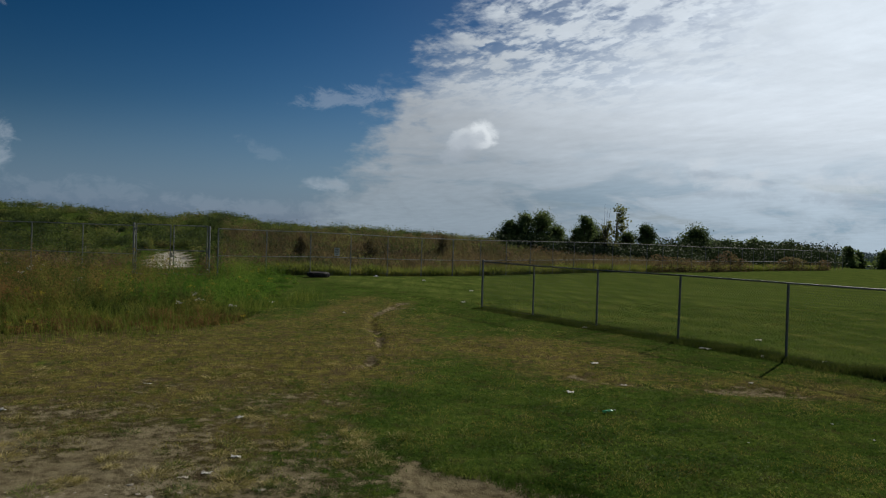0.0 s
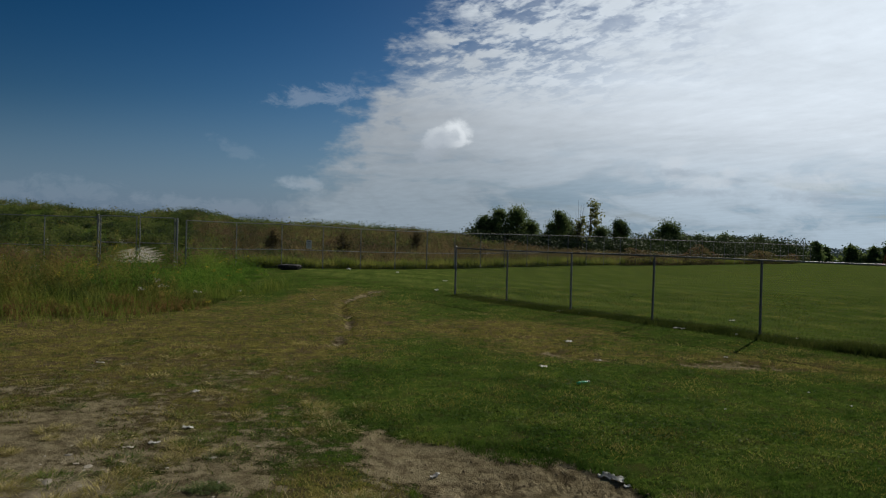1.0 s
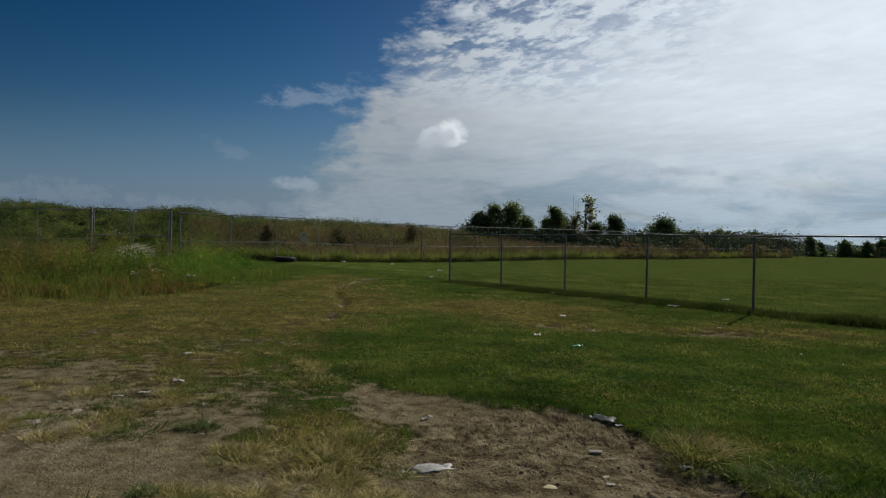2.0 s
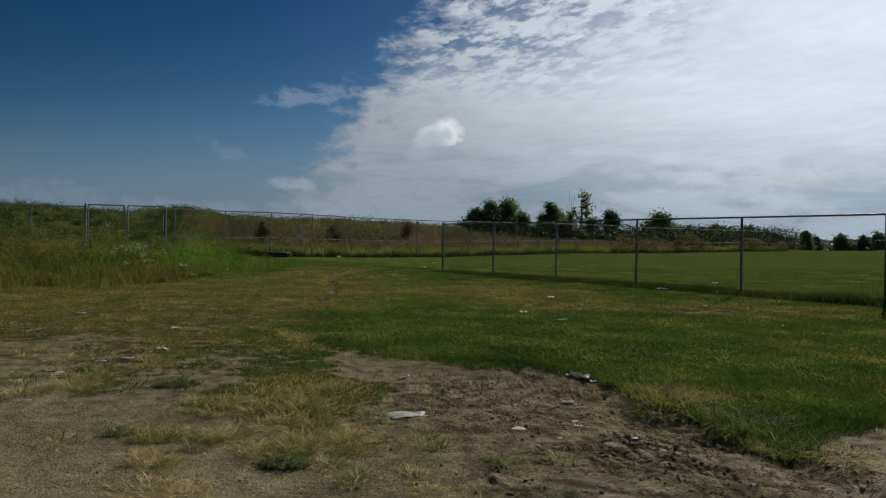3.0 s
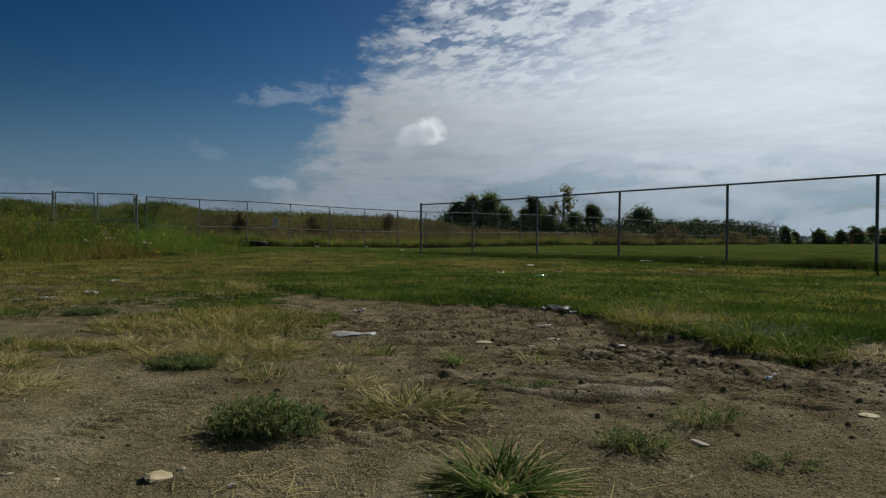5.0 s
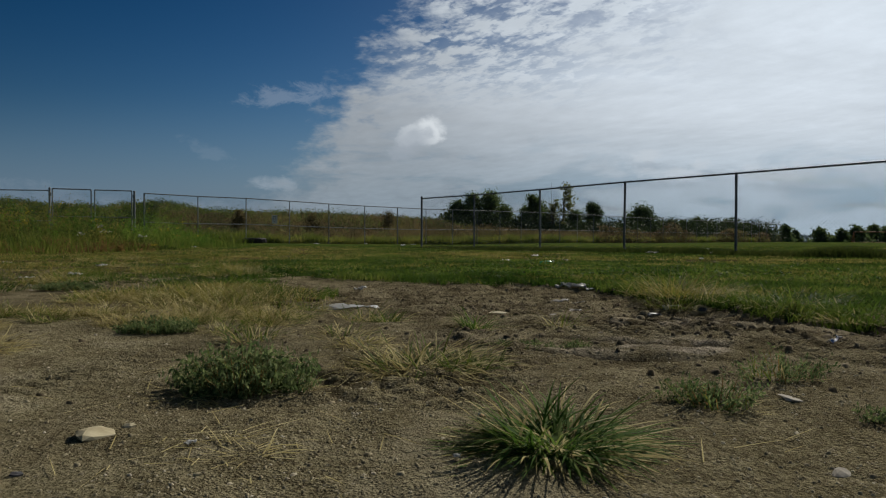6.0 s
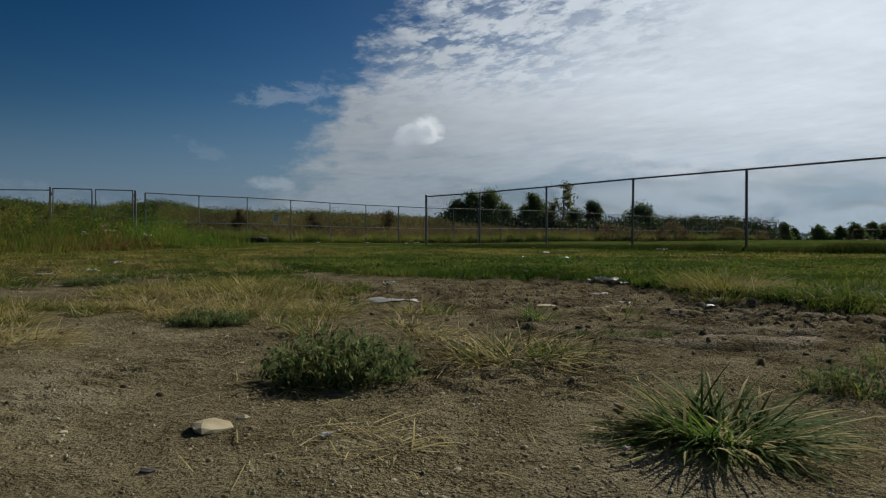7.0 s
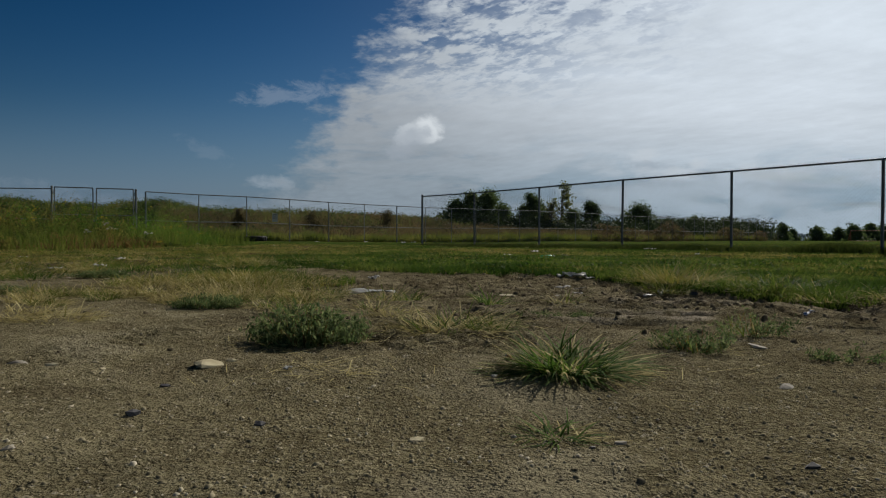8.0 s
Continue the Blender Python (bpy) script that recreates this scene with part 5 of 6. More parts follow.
for k, (x, y, r, h, g, d, label, mat) in enumerate((
    (-0.72, 5.13, 0.15, 0.12, 6, 150, "dead straw-coloured grass tuft lying flat", M_DRYLAWN), (-0.55, 5.10, 0.12, 0.11, 6, 110, "dead straw-coloured grass tuft lying flat", M_DRYLAWN),
    (0.79, 4.76, 0.14, 0.16, 110, 170, "half-dead grass tuft with straw and green blades", M_TALL), (0.93, 4.74, 0.08, 0.10, 70, 20, "small olive green grass tuft on soil", M_TALL),
    (0.55, 5.27, 0.09, 0.12, 30, 70, "half-dead grass tuft with straw and green blades", M_TALL), (0.25, 5.26, 0.08, 0.12, 50, 30, "yellow-green grass tuft on the soil", M_TALL),
    (0.72, 5.80, 0.05, 0.14, 60, 14, "bright green upright grass tuft on soil", M_LAWN), (0.60, 5.93, 0.08, 0.15, 44, 40, "yellow-green grass tuft on the soil", M_TALL),
    (1.05, 5.50, 0.05, 0.15, 55, 14, "thin green grass tuft with pale blades", M_TUFT), (1.40, 5.56, 0.06, 0.13, 26, 16, "sparse brownish grass sprig on soil", M_TALL),
    (-0.32, 6.26, 0.13, 0.19, 40, 150, "pale straw grass tuft with stiff blades", M_DRYLAWN), (-0.12, 6.34, 0.11, 0.15, 40, 80, "pale straw grass tuft with stiff blades", M_DRYLAWN),
    (-0.24, 6.74, 0.20, 0.19, 170, 130, "yellow-green grass clump on worn soil", M_DRYLAWN), (-0.02, 6.70, 0.18, 0.16, 150, 60, "yellow-green grass clump on worn soil", M_TALL), (-0.62, 7.00, 0.18, 0.16, 120, 70, "yellow-green grass clump on worn soil", M_DRYLAWN),
    (0.12, 7.10, 0.20, 0.14, 150, 50, "olive green grass clump on worn soil", M_TALL), (-1.50, 5.94, 0.10, 0.10, 40, 40, "low dull green grass tuft on soil", M_TALL),
    (2.52, 6.95, 0.28, 0.24, 320, 60, "yellow-green overhanging grass clump at the soil's edge", M_DRYLAWN), (2.38, 6.70, 0.16, 0.18, 160, 40, "yellow-green grass clump at the soil's edge", M_TALL),
    (2.80, 6.30, 0.26, 0.18, 240, 30, "green grass clump at the soil's edge", M_LAWN), (2.92, 6.00, 0.28, 0.16, 240, 30, "green grass clump at the soil's edge", M_LAWN),
    (3.00, 5.50, 0.14, 0.16, 30, 90, "dead straw grass tuft at the soil's edge", M_DRYLAWN), (2.75, 5.72, 0.12, 0.12, 40, 60, "straw grass tuft at the soil's edge", M_DRYLAWN),
    (0.10, 5.55, 0.08, 0.11, 40, 40, "yellow-green grass tuft on the soil", M_TALL), (-0.10, 5.85, 0.08, 0.12, 30, 60, "half-dead grass tuft with straw and green blades", M_TALL),
    (0.24, 5.75, 0.10, 0.12, 40, 60, "half-dead grass tuft with straw and green blades", M_TALL), (0.62, 5.05, 0.07, 0.10, 16, 40, "small straw grass tuft on soil", M_DRYLAWN), (0.48, 4.00, 0.03, 0.09, 0, 7, "few dry straw blades on gravel", M_DRYLAWN),
)):
    grass_tuft(x, y, r, h, g, d, label, 620 + k, mat, rise=0.36 if d > g else 0.6)


def scattered_tufts():
    """More of the same tufts over the worn ground."""
    gen = np.random.default_rng(700)
    kinds = [grass_tuft(-1.9, 8.2, 0.12, 0.11, 110, 50, "yellowed low grass tuft on worn ground", 701, M_DRYLAWN, group="low tufts"),
             grass_tuft(-2.6, 8.9, 0.14, 0.10, 140, 30, "dull green low grass tuft on worn ground", 702, M_TALL, group="low tufts"),
             grass_tuft(-3.3, 9.2, 0.10, 0.12, 60, 80, "straw-coloured low grass tuft on worn ground", 703, M_DRYLAWN, group="low tufts"),
             grass_tuft(-1.2, 9.0, 0.15, 0.09, 150, 20, "dark green low grass tuft on worn ground", 704, M_LAWN, group="low tufts")]
    made = 0
    while made < 130:
        y = 7.2 + 8.4 * gen.random() ** 1.4
        x = -0.2 - (y * 0.75) * gen.random()
        if y < 7.2 and x > -1.0 or fbm(np.array([x]), np.array([y]), 0.8, 711, 3)[0] < 0.42:
            continue
        s = 0.6 + 0.8 * gen.random()
        m = pose(x, y, z_at(x, y), 0, 0, 360 * gen.random())
        ob = copy_thing(kinds[gen.integers(0, 4)], m)
        ob.scale = (s, s, s * (0.7 + 0.5 * gen.random()))
        made += 1


scattered_tufts()


def straw_patch():
    """The yellowed, half-dead grass between the bare soil and the worn turf."""
    gen = np.random.default_rng(730)
    kinds = [grass_tuft(-0.75, 6.6, 0.10, 0.13, 60, 70, "yellowed half-dead grass tuft on dry soil", 731, M_DRYLAWN, group="yellowed tufts"),
             grass_tuft(0.30, 6.5, 0.09, 0.12, 80, 40, "yellow-green grass tuft on dry soil", 732, M_TALL, group="yellowed tufts"),
             grass_tuft(-0.10, 5.95, 0.09, 0.14, 20, 90, "straw-coloured dead grass tuft on dry soil", 733, M_DRYLAWN, group="yellowed tufts")]
    made = 0
    while made < 55:
        a, r = gen.random() * 6.283, math.sqrt(gen.random())
        x, y = -0.15 + math.cos(a) * r * 1.0, 6.35 + math.sin(a) * r * 1.15
        if x > 0.25 + 0.25 * (6.2 - y) or fbm(np.array([x]), np.array([y]), 1.5, 741, 3)[0] < 0.44:
            continue
        k = 0.55 + 0.65 * gen.random()
        ob = copy_thing(kinds[gen.integers(0, 3)], pose(x, y, z_at(x, y), 0, 0, 360 * gen.random()))
        ob.scale = (k, k, k * (0.6 + 0.5 * gen.random()))
        made += 1


straw_patch()


def loose_straw():
    gen = np.random.default_rng(720)
    n = 800
    c = np.array(((0.97, 3.99, 0.32), (0.27, 4.55, 0.35), (0.75, 4.75, 0.35), (-0.65, 5.15, 0.35), (-0.3, 6.4, 0.5), (0.4, 5.5, 0.6), (0.42, 4.02, 0.12), (2.6, 6.2, 0.6), (0.9, 4.4, 0.7), (-1.8, 7.5, 1.6)))
    k = gen.integers(0, len(c), n)
    x, y = c[k, 0] + gen.normal(size=n) * c[k, 2] * 0.6, c[k, 1] + gen.normal(size=n) * c[k, 2] * 0.45
    foot = np.stack((x, y, height_at(x, y) + 0.004), -1)
    length = 0.02 + 0.11 * gen.random(n) ** 2
    az = gen.random(n) * 6.283
    v, f = arcs(foot, az, length, np.full(n, 0.06), np.full(n, 0.12) * gen.random(n), 0.0013 + 0.0012 * gen.random(n))
    v[:, 2] = np.maximum(v[:, 2], height_at(v[:, 0], v[:, 1]) + 0.002)
    stuff("loose_straw", v, f, M_STRAW, "broken dry straw lying on the soil", "straw")


loose_straw()


# ---- stones ----
def stone(x, y, size, flat, mat, label, seed, name="stone", group="loose stones", rz=0.0, long=1.3):
    gen = np.random.default_rng(seed)
    bm = bmesh.new()
    bmesh.ops.create_icosphere(bm, subdivisions=2 if size > 0.03 else 1, radius=1.0)
    planes = gen.normal(size=(7, 3))
    planes /= np.linalg.norm(planes, axis=1)[:, None]
    for v in bm.verts:
        p = np.array(v.co)
        for q in planes:
            over = p @ q - (0.50 + 0.12 * (q[0] + 1))
            if over > 0:
                p = p - q * over
        p *= 1 + 0.05 * gen.normal()
        v.co = (p[0] * size * long / 2, p[1] * size / 2, p[2] * size * flat / 2)
    me = bpy.data.meshes.new(name)
    bm.to_mesh(me)
    bm.free()
    me.materials.append(mat)
    ob = tagged(new(name, me), label, "stone", group)
    ob.matrix_world = pose(x, y, z_at(x, y) + size * flat * 0.06, gen.normal() * 6, gen.normal() * 6, rz)
    return ob


stone(0.20, 4.12, 0.068, 0.42, M_SAND, "flat pale sandstone lying on fine gravel", 8123, rz=4, long=1.25)
stone(0.245, 4.17, 0.022, 0.6, M_SAND, "small sandstone chip beside the flat stone", 802)
stone(0.19, 3.72, 0.026, 0.8, M_DARKSTONE, "dark grey angular stone on gravel", 803)
stone(0.395, 3.66, 0.017, 0.9, M_DARKSTONE, "dark grey angular stone on gravel", 804)
stone(0.13, 3.45, 0.024, 0.7, M_DARKSTONE, "dark grey angular stone on gravel", 805)
stone(0.06, 3.45, 0.018, 0.6, M_SAND, "tan rounded stone on gravel", 806)
stone(0.17, 3.95, 0.018, 0.5, M_DARKSTONE, "small dark stone half sunk in soil", 807)
stone(0.62, 3.58, 0.024, 0.4, M_SAND, "tan flat stone half sunk in gravel", 808)
stone(-0.22, 4.21, 0.038, 0.5, M_PALESTONE, "pale grey angular stone on soil", 809, rz=30)
stone(-0.14, 4.18, 0.026, 0.6, M_SAND, "small tan stone on soil", 810)
stone(1.275, 6.28, 0.085, 0.16, M_SAND, "flat tan stone slab half sunk in mud", 811, rz=-10, long=1.5)
stone(1.36, 3.88, 0.032, 0.3, M_PALESTONE, "small white flat stone on soil", 812)
stone(1.54, 4.28, 0.050, 0.2, M_PALESTONE, "pale flat stone sunk in soil", 813)
stone(1.10, 3.42, 0.022, 0.7, M_DARKSTONE, "dark grey angular stone on gravel", 814)
stone(1.74, 6.30, 0.04, 0.15, M_PALESTONE, "pale flat stone chip on mud", 815)
stone(1.47, 5.98, 0.04, 0.15, M_PALESTONE, "pale flat stone chip on mud", 816)
stone(1.72, 6.52, 0.06, 0.12, M_PALESTONE, "pale flat stone chip on mud", 817)
stone(2.46, 6.50, 0.05, 0.6, M_DARKSTONE, "dark lump of stone at the soil's edge", 818)
stone(2.20, 4.52, 0.06, 0.18, M_SAND, "yellowish flat stone in the rutted mud", 819)
gen = np.random.default_rng(830)
for k in range(46):
    x, y = -2.6 + gen.normal() * 0.75, 7.9 + gen.normal() * 0.6
    stone(x, y, 0.03 + 0.07 * gen.random() ** 2, 0.2, M_PALESTONE, "pale flat stone on worn gravelly ground", 840 + k, group="pale stones on worn ground", rz=360 * gen.random())
gen = np.random.default_rng(890)
for k in range(40):
    d = 0.75 + 2.6 * gen.random()
    x, y = 0.42 + (gen.random() * 1.5 - 0.75) * d, 2.75 + d
    stone(x, y, 0.008 + 0.016 * gen.random() ** 2, 0.6, (M_PALESTONE, M_SAND, M_DARKSTONE)[k % 3], ("pale pebble on the soil", "tan pebble on the soil", "dark pebble on the soil")[k % 3], 900 + k, "pebble", "pebbles on the soil", 360 * gen.random())


# ---- litter ----
def scrap(x, y, long, wide, mat, label, seed, name="paper_scrap", crumple=0.3, rz=0.0, category="litter", group="scattered litter", lift=0.35):
    """A crumpled sheet with uneven edges, lying on the ground."""
    gen = np.random.default_rng(seed)
    long, wide = long * 0.72, wide * 0.72
    nx, ny = 9, 7
    gx, gy = np.meshgrid(np.linspace(-0.5, 0.5, nx), np.linspace(-0.5, 0.5, ny), indexing="ij")
    z = gen.random((nx, ny)) * crumple * wide * 0.5 + crumple * wide * 0.6 * np.sin(gx * 5 + gen.random() * 6) ** 2 * lift
    gx = gx * long * (1 + 0.25 * gen.normal(size=(1, ny)) * 0.5) + gen.normal(size=(nx, ny)) * long * 0.025
    gy = gy * wide * (1 + 0.3 * gen.normal(size=(nx, 1)) * 0.5) + gen.normal(size=(nx, ny)) * wide * 0.03
    i = np.arange(nx * ny).reshape(nx, ny)
    f = np.stack((i[:-1, :-1], i[1:, :-1], i[1:, 1:], i[:-1, 1:]), -1).reshape(-1, 4)
    c, q = math.cos(radians(rz)), math.sin(radians(rz))
    z = z + height_at(x + gx * c - gy * q, y + gx * q + gy * c) - z_at(x, y)
    me = raw_mesh(name, np.stack((gx, gy, z + 0.004), -1).reshape(-1, 3), f, mat)
    ob = tagged(new(name, me), label, category, group)
    mod = ob.modifiers.new("thickness", "SOLIDIFY")
    mod.thickness = 0.001
    ob.matrix_world = pose(x, y, z_at(x, y), 0, 0, rz)
    return ob


for k, (x, y, l, w_, mat, label, c, rz) in enumerate((
    (7.17, 18.47, 0.42, 0.16, M_PAPER, "crumpled white plastic bag by the fence", 0.7, -30), (2.58, 13.10, 0.19, 0.12, M_PAPER, "folded white paper scrap on the grass", 0.6, -55),
    (1.55, 29.1, 0.22, 0.2, M_PAPER, "white paper scrap on the lawn", 0.8, 10), (-5.88, 27.2, 0.24, 0.2, M_PAPER, "white litter scrap beside the weeds", 0.8, 0),
    (-2.47, 10.89, 0.13, 0.10, M_PAPER, "white paper scrap on worn ground", 0.7, 60), (-2.05, 9.27, 0.14, 0.09, M_PAPER, "creased white paper scrap in thin grass", 0.6, 10),
    (-2.20, 8.72, 0.13, 0.07, M_PAPER, "torn white paper scrap among tufts", 0.5, 0), (2.12, 7.88, 0.30, 0.12, M_PLASTIC, "grey torn plastic sheet at the turf's edge", 0.6, -48),
    (2.20, 7.70, 0.08, 0.06, M_PAPER, "small white paper scrap on mud", 0.3, 0), (2.36, 6.70, 0.12, 0.06, M_PAPER, "white plastic scrap at the soil's edge", 0.5, 5),
    (0.53, 7.95, 0.16, 0.05, M_PLASTIC, "pale curled plastic strip on the soil", 0.9, 50), (0.53, 6.66, 0.38, 0.18, M_PLASTIC, "white crumpled plastic film pressed into soil", 0.05, 22),
    (0.36, 6.58, 0.14, 0.04, M_DIRTY, "thin white plastic film pressed into soil", 0.2, 8), (1.68, 6.30, 0.07, 0.06, M_DIRTY, "torn white paper chip on mud", 0.4, 20),
    (1.80, 7.05, 0.14, 0.07, M_DIRTY, "dirty plastic scrap on mud", 0.5, -20), (1.86, 6.85, 0.10, 0.04, M_DIRTY, "dirty paper strip on mud", 0.3, 0), (1.95, 5.95, 0.10, 0.04, M_DIRTY, "pale paper scrap on mud", 0.2, 10),
    (2.26, 5.16, 0.055, 0.03, M_FOIL, "crumpled silver foil on mud", 1.0, 15), (2.31, 5.19, 0.03, 0.025, M_FOIL, "crumpled silver foil on mud", 1.2, 70),
    (0.385, 4.04, 0.022, 0.016, M_PAPER, "tiny white paper flake on gravel", 0.8, 40), (0.80, 3.97, 0.016, 0.014, M_PAPER, "tiny white paper flake on gravel", 0.8, 100),
    (3.72, 16.0, 0.20, 0.14, M_DIRTY, "grey plastic scrap in worn grass", 0.7, 30), (3.75, 13.9, 0.16, 0.10, M_DIRTY, "grey plastic scrap in worn grass", 0.6, 0),
    (6.35, 14.35, 0.10, 0.09, M_PAPER, "white paper scrap in the ruts", 0.7, 0), (9.25, 19.9, 0.22, 0.12, M_PAPER, "white paper scrap in the field", 0.6, 0), (9.15, 16.65, 0.20, 0.09, M_PAPER, "white plastic strip in the fence grass", 1.0, 60),
    (6.2, 11.5, 0.05, 0.05, M_PAPER, "small white litter speck on the grass", 0.6, 0), (6.3, 10.7, 0.05, 0.05, M_PAPER, "small white litter speck on the grass", 0.6, 0), (4.4, 10.4, 0.05, 0.04, M_PAPER, "small white litter speck on the grass", 0.6, 0),
    (-5.8, 11.0, 0.16, 0.10, M_PLASTIC, "grey-white plastic scrap on worn ground", 0.9, 45), (-4.6, 13.0, 0.20, 0.05, M_PAPER, "white paper strip on worn ground", 0.4, -10), (-8.0, 14.3, 0.24, 0.06, M_PAPER, "white paper strip on thin grass", 0.5, 10),
    (-0.2, 44.5, 0.3, 0.2, M_PAPER, "white litter scrap near the boundary fence", 0.8, 0), (-3.6, 48.6, 0.4, 0.3, M_PAPER, "white litter scrap near the boundary fence", 0.9, 0), (2.3, 36.0, 0.3, 0.15, M_PAPER, "white litter scrap on the far lawn", 0.6, 0),
    (5.0, 22.4, 0.25, 0.12, M_PAPER, "white paper scrap at a fence post", 0.7, 0), (5.5, 21.8, 0.12, 0.08, M_PAPER, "small white litter speck by the fence", 0.7, 0), (-2.75, 24.4, 0.14, 0.10, M_PAPER, "small white litter scrap beside the ruts", 0.6, 0),
)):
    scrap(x, y, l, w_, mat, label, 1000 + k, crumple=c, rz=rz)


def lathe(profile, sides=14):
    bm = bmesh.new()
    tube(bm, [(0, 0, z) for z, r in profile], [r for z, r in profile], sides)
    return bm


def bottle(x, y, mat, label, rz, seed, crush=0.7):
    b = thing("plastic_bottle", x, y, z_at(x, y) + 0.028, label, "bottle", "plastic bottles")
    b.matrix_world = pose(x, y, z_at(x, y) + 0.028, 0, 86, rz)
    bm = lathe(((0, 0.024), (0.008, 0.031), (0.05, 0.032), (0.06, 0.029), (0.10, 0.032), (0.14, 0.031), (0.175, 0.016), (0.19, 0.012), (0.205, 0.012)))
    for v in bm.verts:
        v.co.x *= crush
    part("bottle_body", bm, mat, b)
    part("screw_cap", lathe(((0.204, 0.014), (0.222, 0.014), (0.224, 0.012))), M_PAPER, b)
    return b


bottle(2.80, 11.72, M_GREENP, "crushed green plastic bottle on the grass", 20, 1)
bottle(8.07, 17.35, M_PLASTIC, "clear dusty plastic bottle by the fence", 60, 2)
butt = thing("cigarette_end", 0.875, 4.18, z_at(0.875, 4.18) + 0.005, "tan cigarette end lying on gravel", "litter")
butt.matrix_world = pose(0.875, 4.18, z_at(0.875, 4.18) + 0.006, 0, 90, 100)
part("filter", lathe(((0, 0.004), (0.018, 0.004)), 8), M_CORK, butt)
part("burnt_paper", lathe(((0.018, 0.004), (0.026, 0.0035)), 8), M_PAPER, butt)


# ---- tyre, sign, goal, parked cars ----
tyre = thing("tractor_tyre", -6.95, 44.6, z_at(-6.95, 44.6), "large worn black tyre lying flat on the grass", "tyre")
bm = bmesh.new()
sections = [(0.74, 0.06), (0.80, 0.12), (0.82, 0.22), (0.80, 0.34), (0.74, 0.40), (0.60, 0.42), (0.46, 0.38), (0.43, 0.33), (0.46, 0.24), (0.46, 0.16), (0.43, 0.08), (0.46, 0.03), (0.60, 0.0)]
rings = [[bm.verts.new((r * math.cos(6.2832 * k / 40), r * math.sin(6.2832 * k / 40), z)) for r, z in sections] for k in range(40)]
for k in range(40):
    a, b = rings[k], rings[(k + 1) % 40]
    for i in range(len(sections)):
        bm.faces.new((a[i], b[i], b[(i + 1) % len(sections)], a[(i + 1) % len(sections)])).smooth = True
part("carcass", bm, M_RUBBER, tyre)
lug = bmesh.new()
bmesh.ops.create_cube(lug, size=1.0, matrix=Matrix.Diagonal((0.05, 0.07, 0.30, 1)))
bmesh.ops.bevel(lug, geom=lug.edges[:], offset=0.01, segments=1)
me = bpy.data.meshes.new("tread_lug")
lug.to_mesh(me)
lug.free()
me.materials.append(M_RUBBER)
for k in range(24):
    l = part("tread_lug", me, None, tyre)
    l.matrix_local = pose(0, 0, 0.21, 0, 0, 15 * k) @ pose(0.825, 0, 0, 25 if k % 2 else -25, 0, 0)
tyre.scale = (0.85, 0.85, 0.8)

sign = thing("fence_sign", -6.35, 48.45, 1.30, "small weathered white notice with dark lines of lettering", "sign")
bm = bmesh.new()
bmesh.ops.create_cube(bm, size=1.0, matrix=Matrix.Translation((0, 0, 0.33)) @ Matrix.Diagonal((0.36, 0.012, 0.56, 1)))
part("plate", bm, M_SIGN, sign)
for zz, w_, hh in ((0.52, 0.26, 0.06), (0.42, 0.29, 0.03), (0.35, 0.25, 0.03), (0.28, 0.29, 0.03), (0.16, 0.20, 0.04)):
    bm = bmesh.new()
    bmesh.ops.create_cube(bm, size=1.0, matrix=Matrix.Translation((0, -0.010, zz)) @ Matrix.Diagonal((w_, 0.006, hh, 1)))
    part("lettering_bar", bm, M_INK, sign)

goal = thing("goal_frame", 93.0, 126.0, z_at(93, 126), "rusty orange football goal frame on the field", "goal", rz=-25)
for name, a, b in (("upright", (0, 0, 0), (0, 0, 2.1)), ("upright", (6.4, 0, 0), (6.4, 0, 2.1)), ("crossbar", (0, 0, 2.1), (6.4, 0, 2.1)), ("back_stay", (0, 0, 2.1), (0, 2.2, 0)), ("back_stay", (6.4, 0, 2.1), (6.4, 2.2, 0)), ("ground_bar", (0, 2.2, 0.06), (6.4, 2.2, 0.06))):
    bm = bmesh.new()
    tube(bm, (a, b), 0.07, 8)
    part(name, bm, M_GOAL, goal)


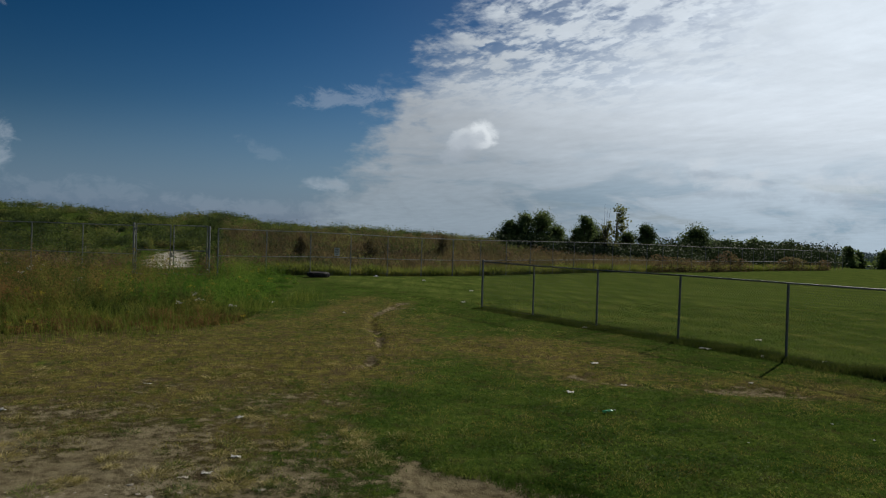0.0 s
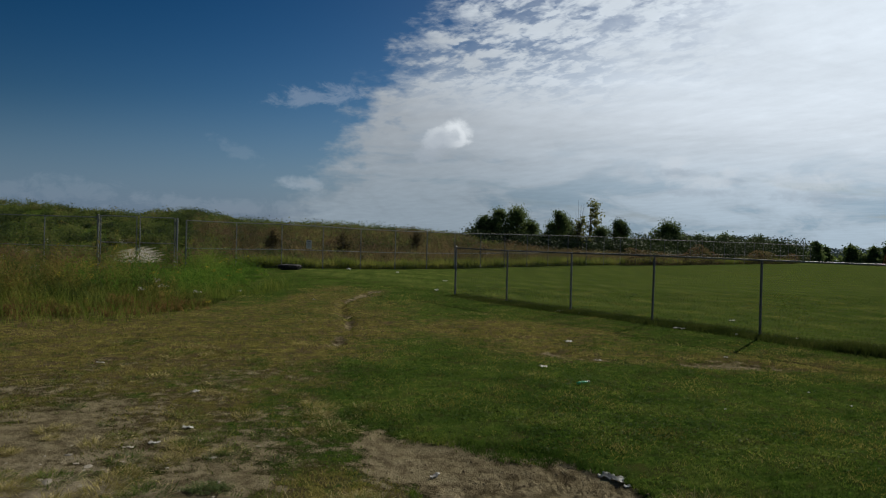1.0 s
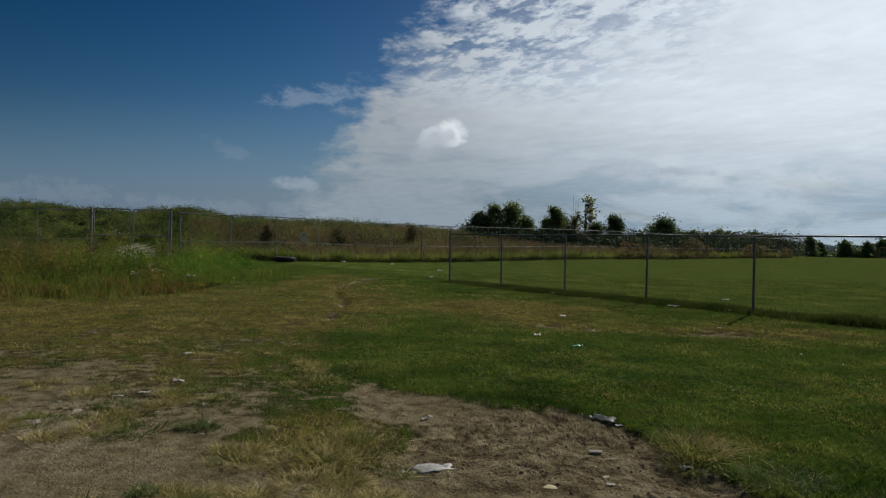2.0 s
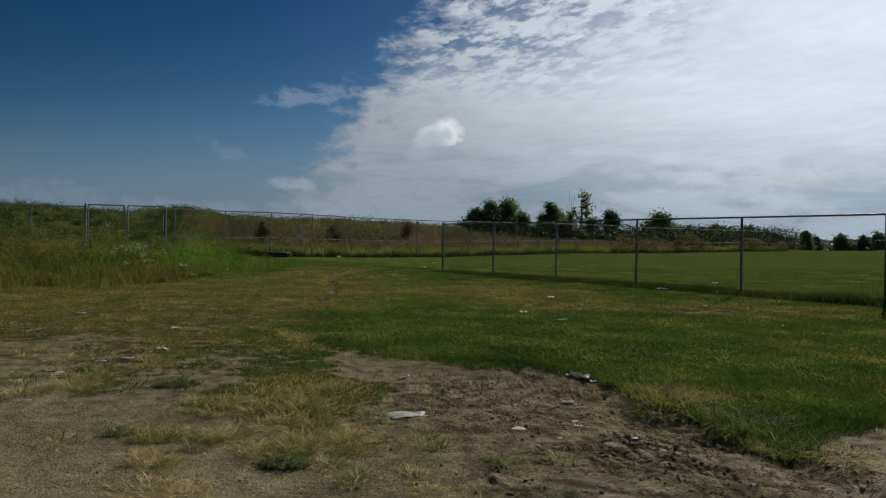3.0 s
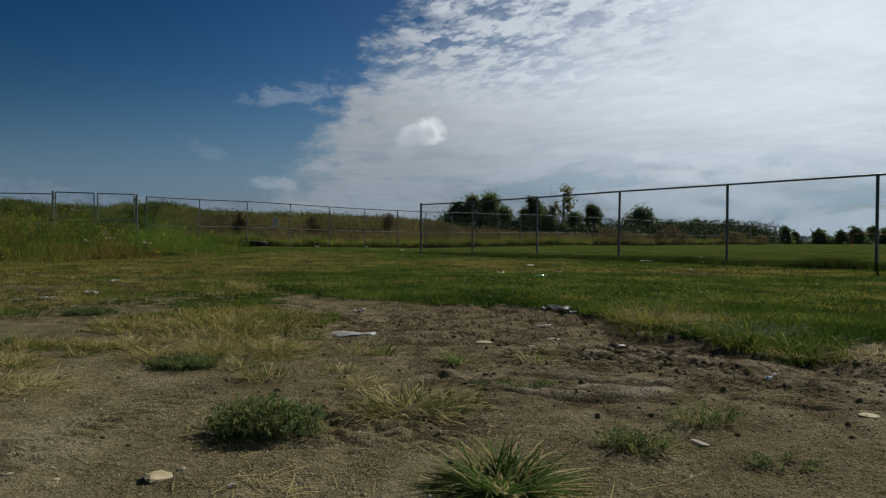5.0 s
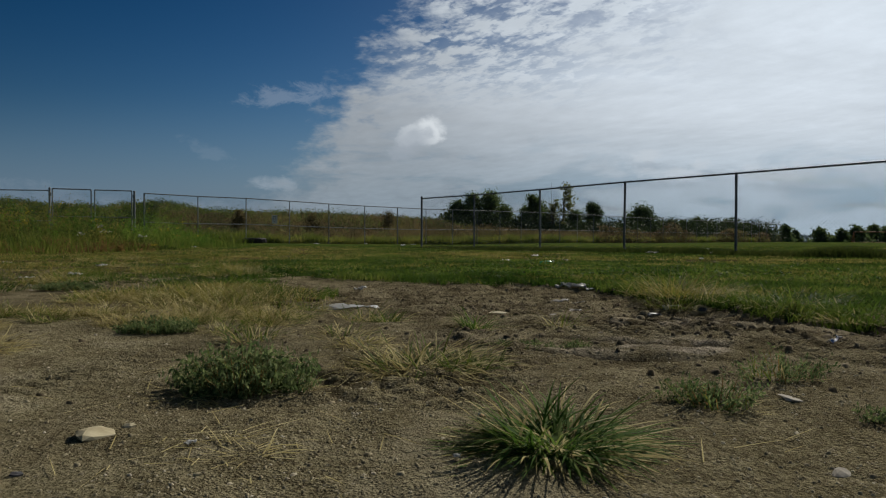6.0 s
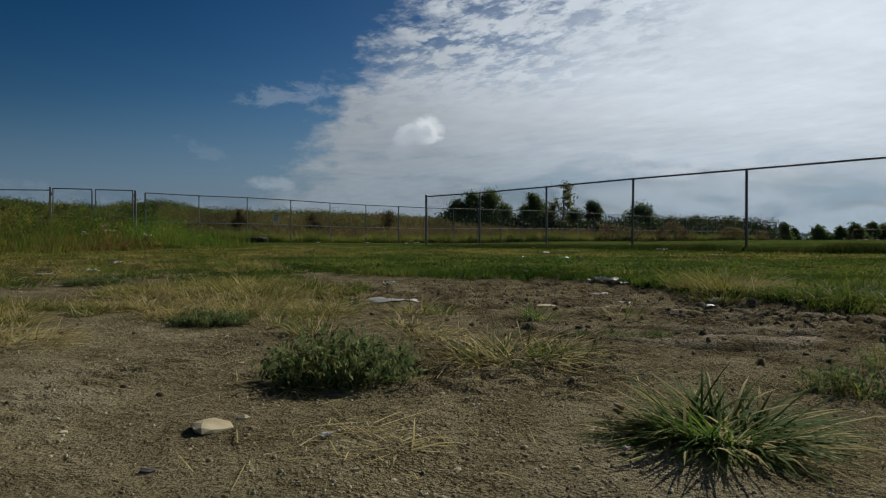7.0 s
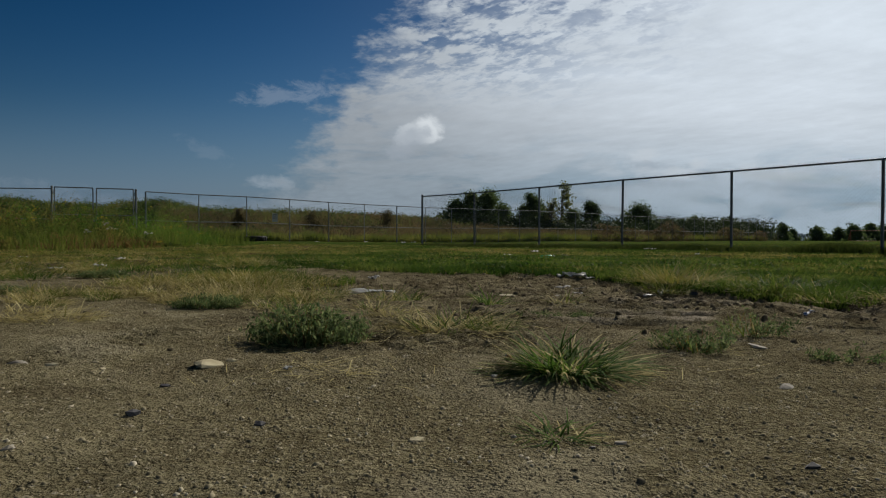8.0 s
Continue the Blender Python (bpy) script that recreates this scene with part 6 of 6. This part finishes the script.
def car(label):
    c = new("parked_car")
    tagged(c, label, "car", "far parked cars")
    bm = bmesh.new()
    side = ((-2.2, 0.35), (-2.25, 0.8), (-1.5, 0.95), (1.4, 0.92), (2.2, 0.78), (2.25, 0.35))
    for y in (-0.85, 0.85):
        bm.faces.new([bm.verts.new((x, y, z)) for x, z in side])
    bm.faces.ensure_lookup_table()
    a, b = list(bm.faces[0].verts), list(bm.faces[1].verts)
    for i in range(6):
        bm.faces.new((a[i], a[(i + 1) % 6], b[(i + 1) % 6], b[i]))
    bmesh.ops.recalc_face_normals(bm, faces=bm.faces[:])
    bmesh.ops.bevel(bm, geom=bm.edges[:], offset=0.06, segments=2)
    part("body", bm, M_CAR, c)
    bm = bmesh.new()
    lo, hi = [(-1.6, 0.95), (1.0, 0.93)], [(-1.2, 1.42), (0.35, 1.42)]
    q = [[bm.verts.new((x, s * (0.78 if z < 1 else 0.62), z)) for x, z in (lo[0], lo[1], hi[1], hi[0])] for s in (-1, 1)]
    bm.faces.new(q[0])
    bm.faces.new(q[1][::-1])
    for i in range(4):
        bm.faces.new((q[0][i], q[1][i], q[1][(i + 1) % 4], q[0][(i + 1) % 4]))
    bmesh.ops.recalc_face_normals(bm, faces=bm.faces[:])
    part("windows", bm, M_GLASS, c)
    bm = bmesh.new()
    bmesh.ops.create_cube(bm, size=1.0, matrix=Matrix.Translation((-0.42, 0, 1.44)) @ Matrix.Diagonal((1.6, 1.25, 0.06, 1)))
    part("roof", bm, M_CAR, c)
    for x in (-1.35, 1.35):
        for y in (-0.8, 0.8):
            bm = bmesh.new()
            tube(bm, ((x, y - 0.1, 0.32), (x, y + 0.1, 0.32)), 0.32, 14)
            part("wheel", bm, M_RUBBER, c)
    return c


first = car("white car parked in a far row beyond the field")
first.matrix_world = pose(126.0, 205.0, z_at(126, 205), 0, 0, 4)
gen = np.random.default_rng(1200)
for k in range(1, 17):
    x, y = 126 + 5.2 * k + gen.normal() * 0.5, 205 - 0.5 * k
    copy_thing(first, pose(x, y, z_at(x, y), 0, 0, 4 + gen.normal() * 3))


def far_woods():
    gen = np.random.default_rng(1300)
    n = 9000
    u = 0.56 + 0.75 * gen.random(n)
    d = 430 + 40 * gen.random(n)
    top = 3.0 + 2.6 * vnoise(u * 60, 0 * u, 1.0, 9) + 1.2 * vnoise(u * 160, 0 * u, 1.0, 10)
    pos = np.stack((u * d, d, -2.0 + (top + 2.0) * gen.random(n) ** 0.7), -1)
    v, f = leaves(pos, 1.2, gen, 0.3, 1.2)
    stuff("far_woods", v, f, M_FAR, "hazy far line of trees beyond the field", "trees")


far_woods()


def clover():
    """Small round-leaved clover in the lush part of the lawn."""
    gen = np.random.default_rng(1400)
    n = 60000
    x, y = -0.5 + 7.0 * gen.random(n), 8.0 + 9.0 * gen.random(n) ** 1.3
    lush = blob(x, y, 1.8, 10.5, 3.0, 2.6) * 1.2
    ok = (gen.random(n) < lush * step(fbm(x, y, 1.6, 1411, 3), 0.38, 0.6)) & (dirt_at(x, y) < 0.35)
    x, y = x[ok], y[ok]
    bump_h = 0.012 + 0.045 * vnoise(x, y, 5.0, 1412) * gen.random(len(x)) ** 0.5
    v, f = leaves(np.stack((x, y, height_at(x, y) + bump_h), -1), 0.016 + 0.012 * gen.random(len(x)), gen, 0.55, 1.0)
    stuff("clover", v, f, M_LAWN, "low green clover among the lawn grass", "clover")


clover()
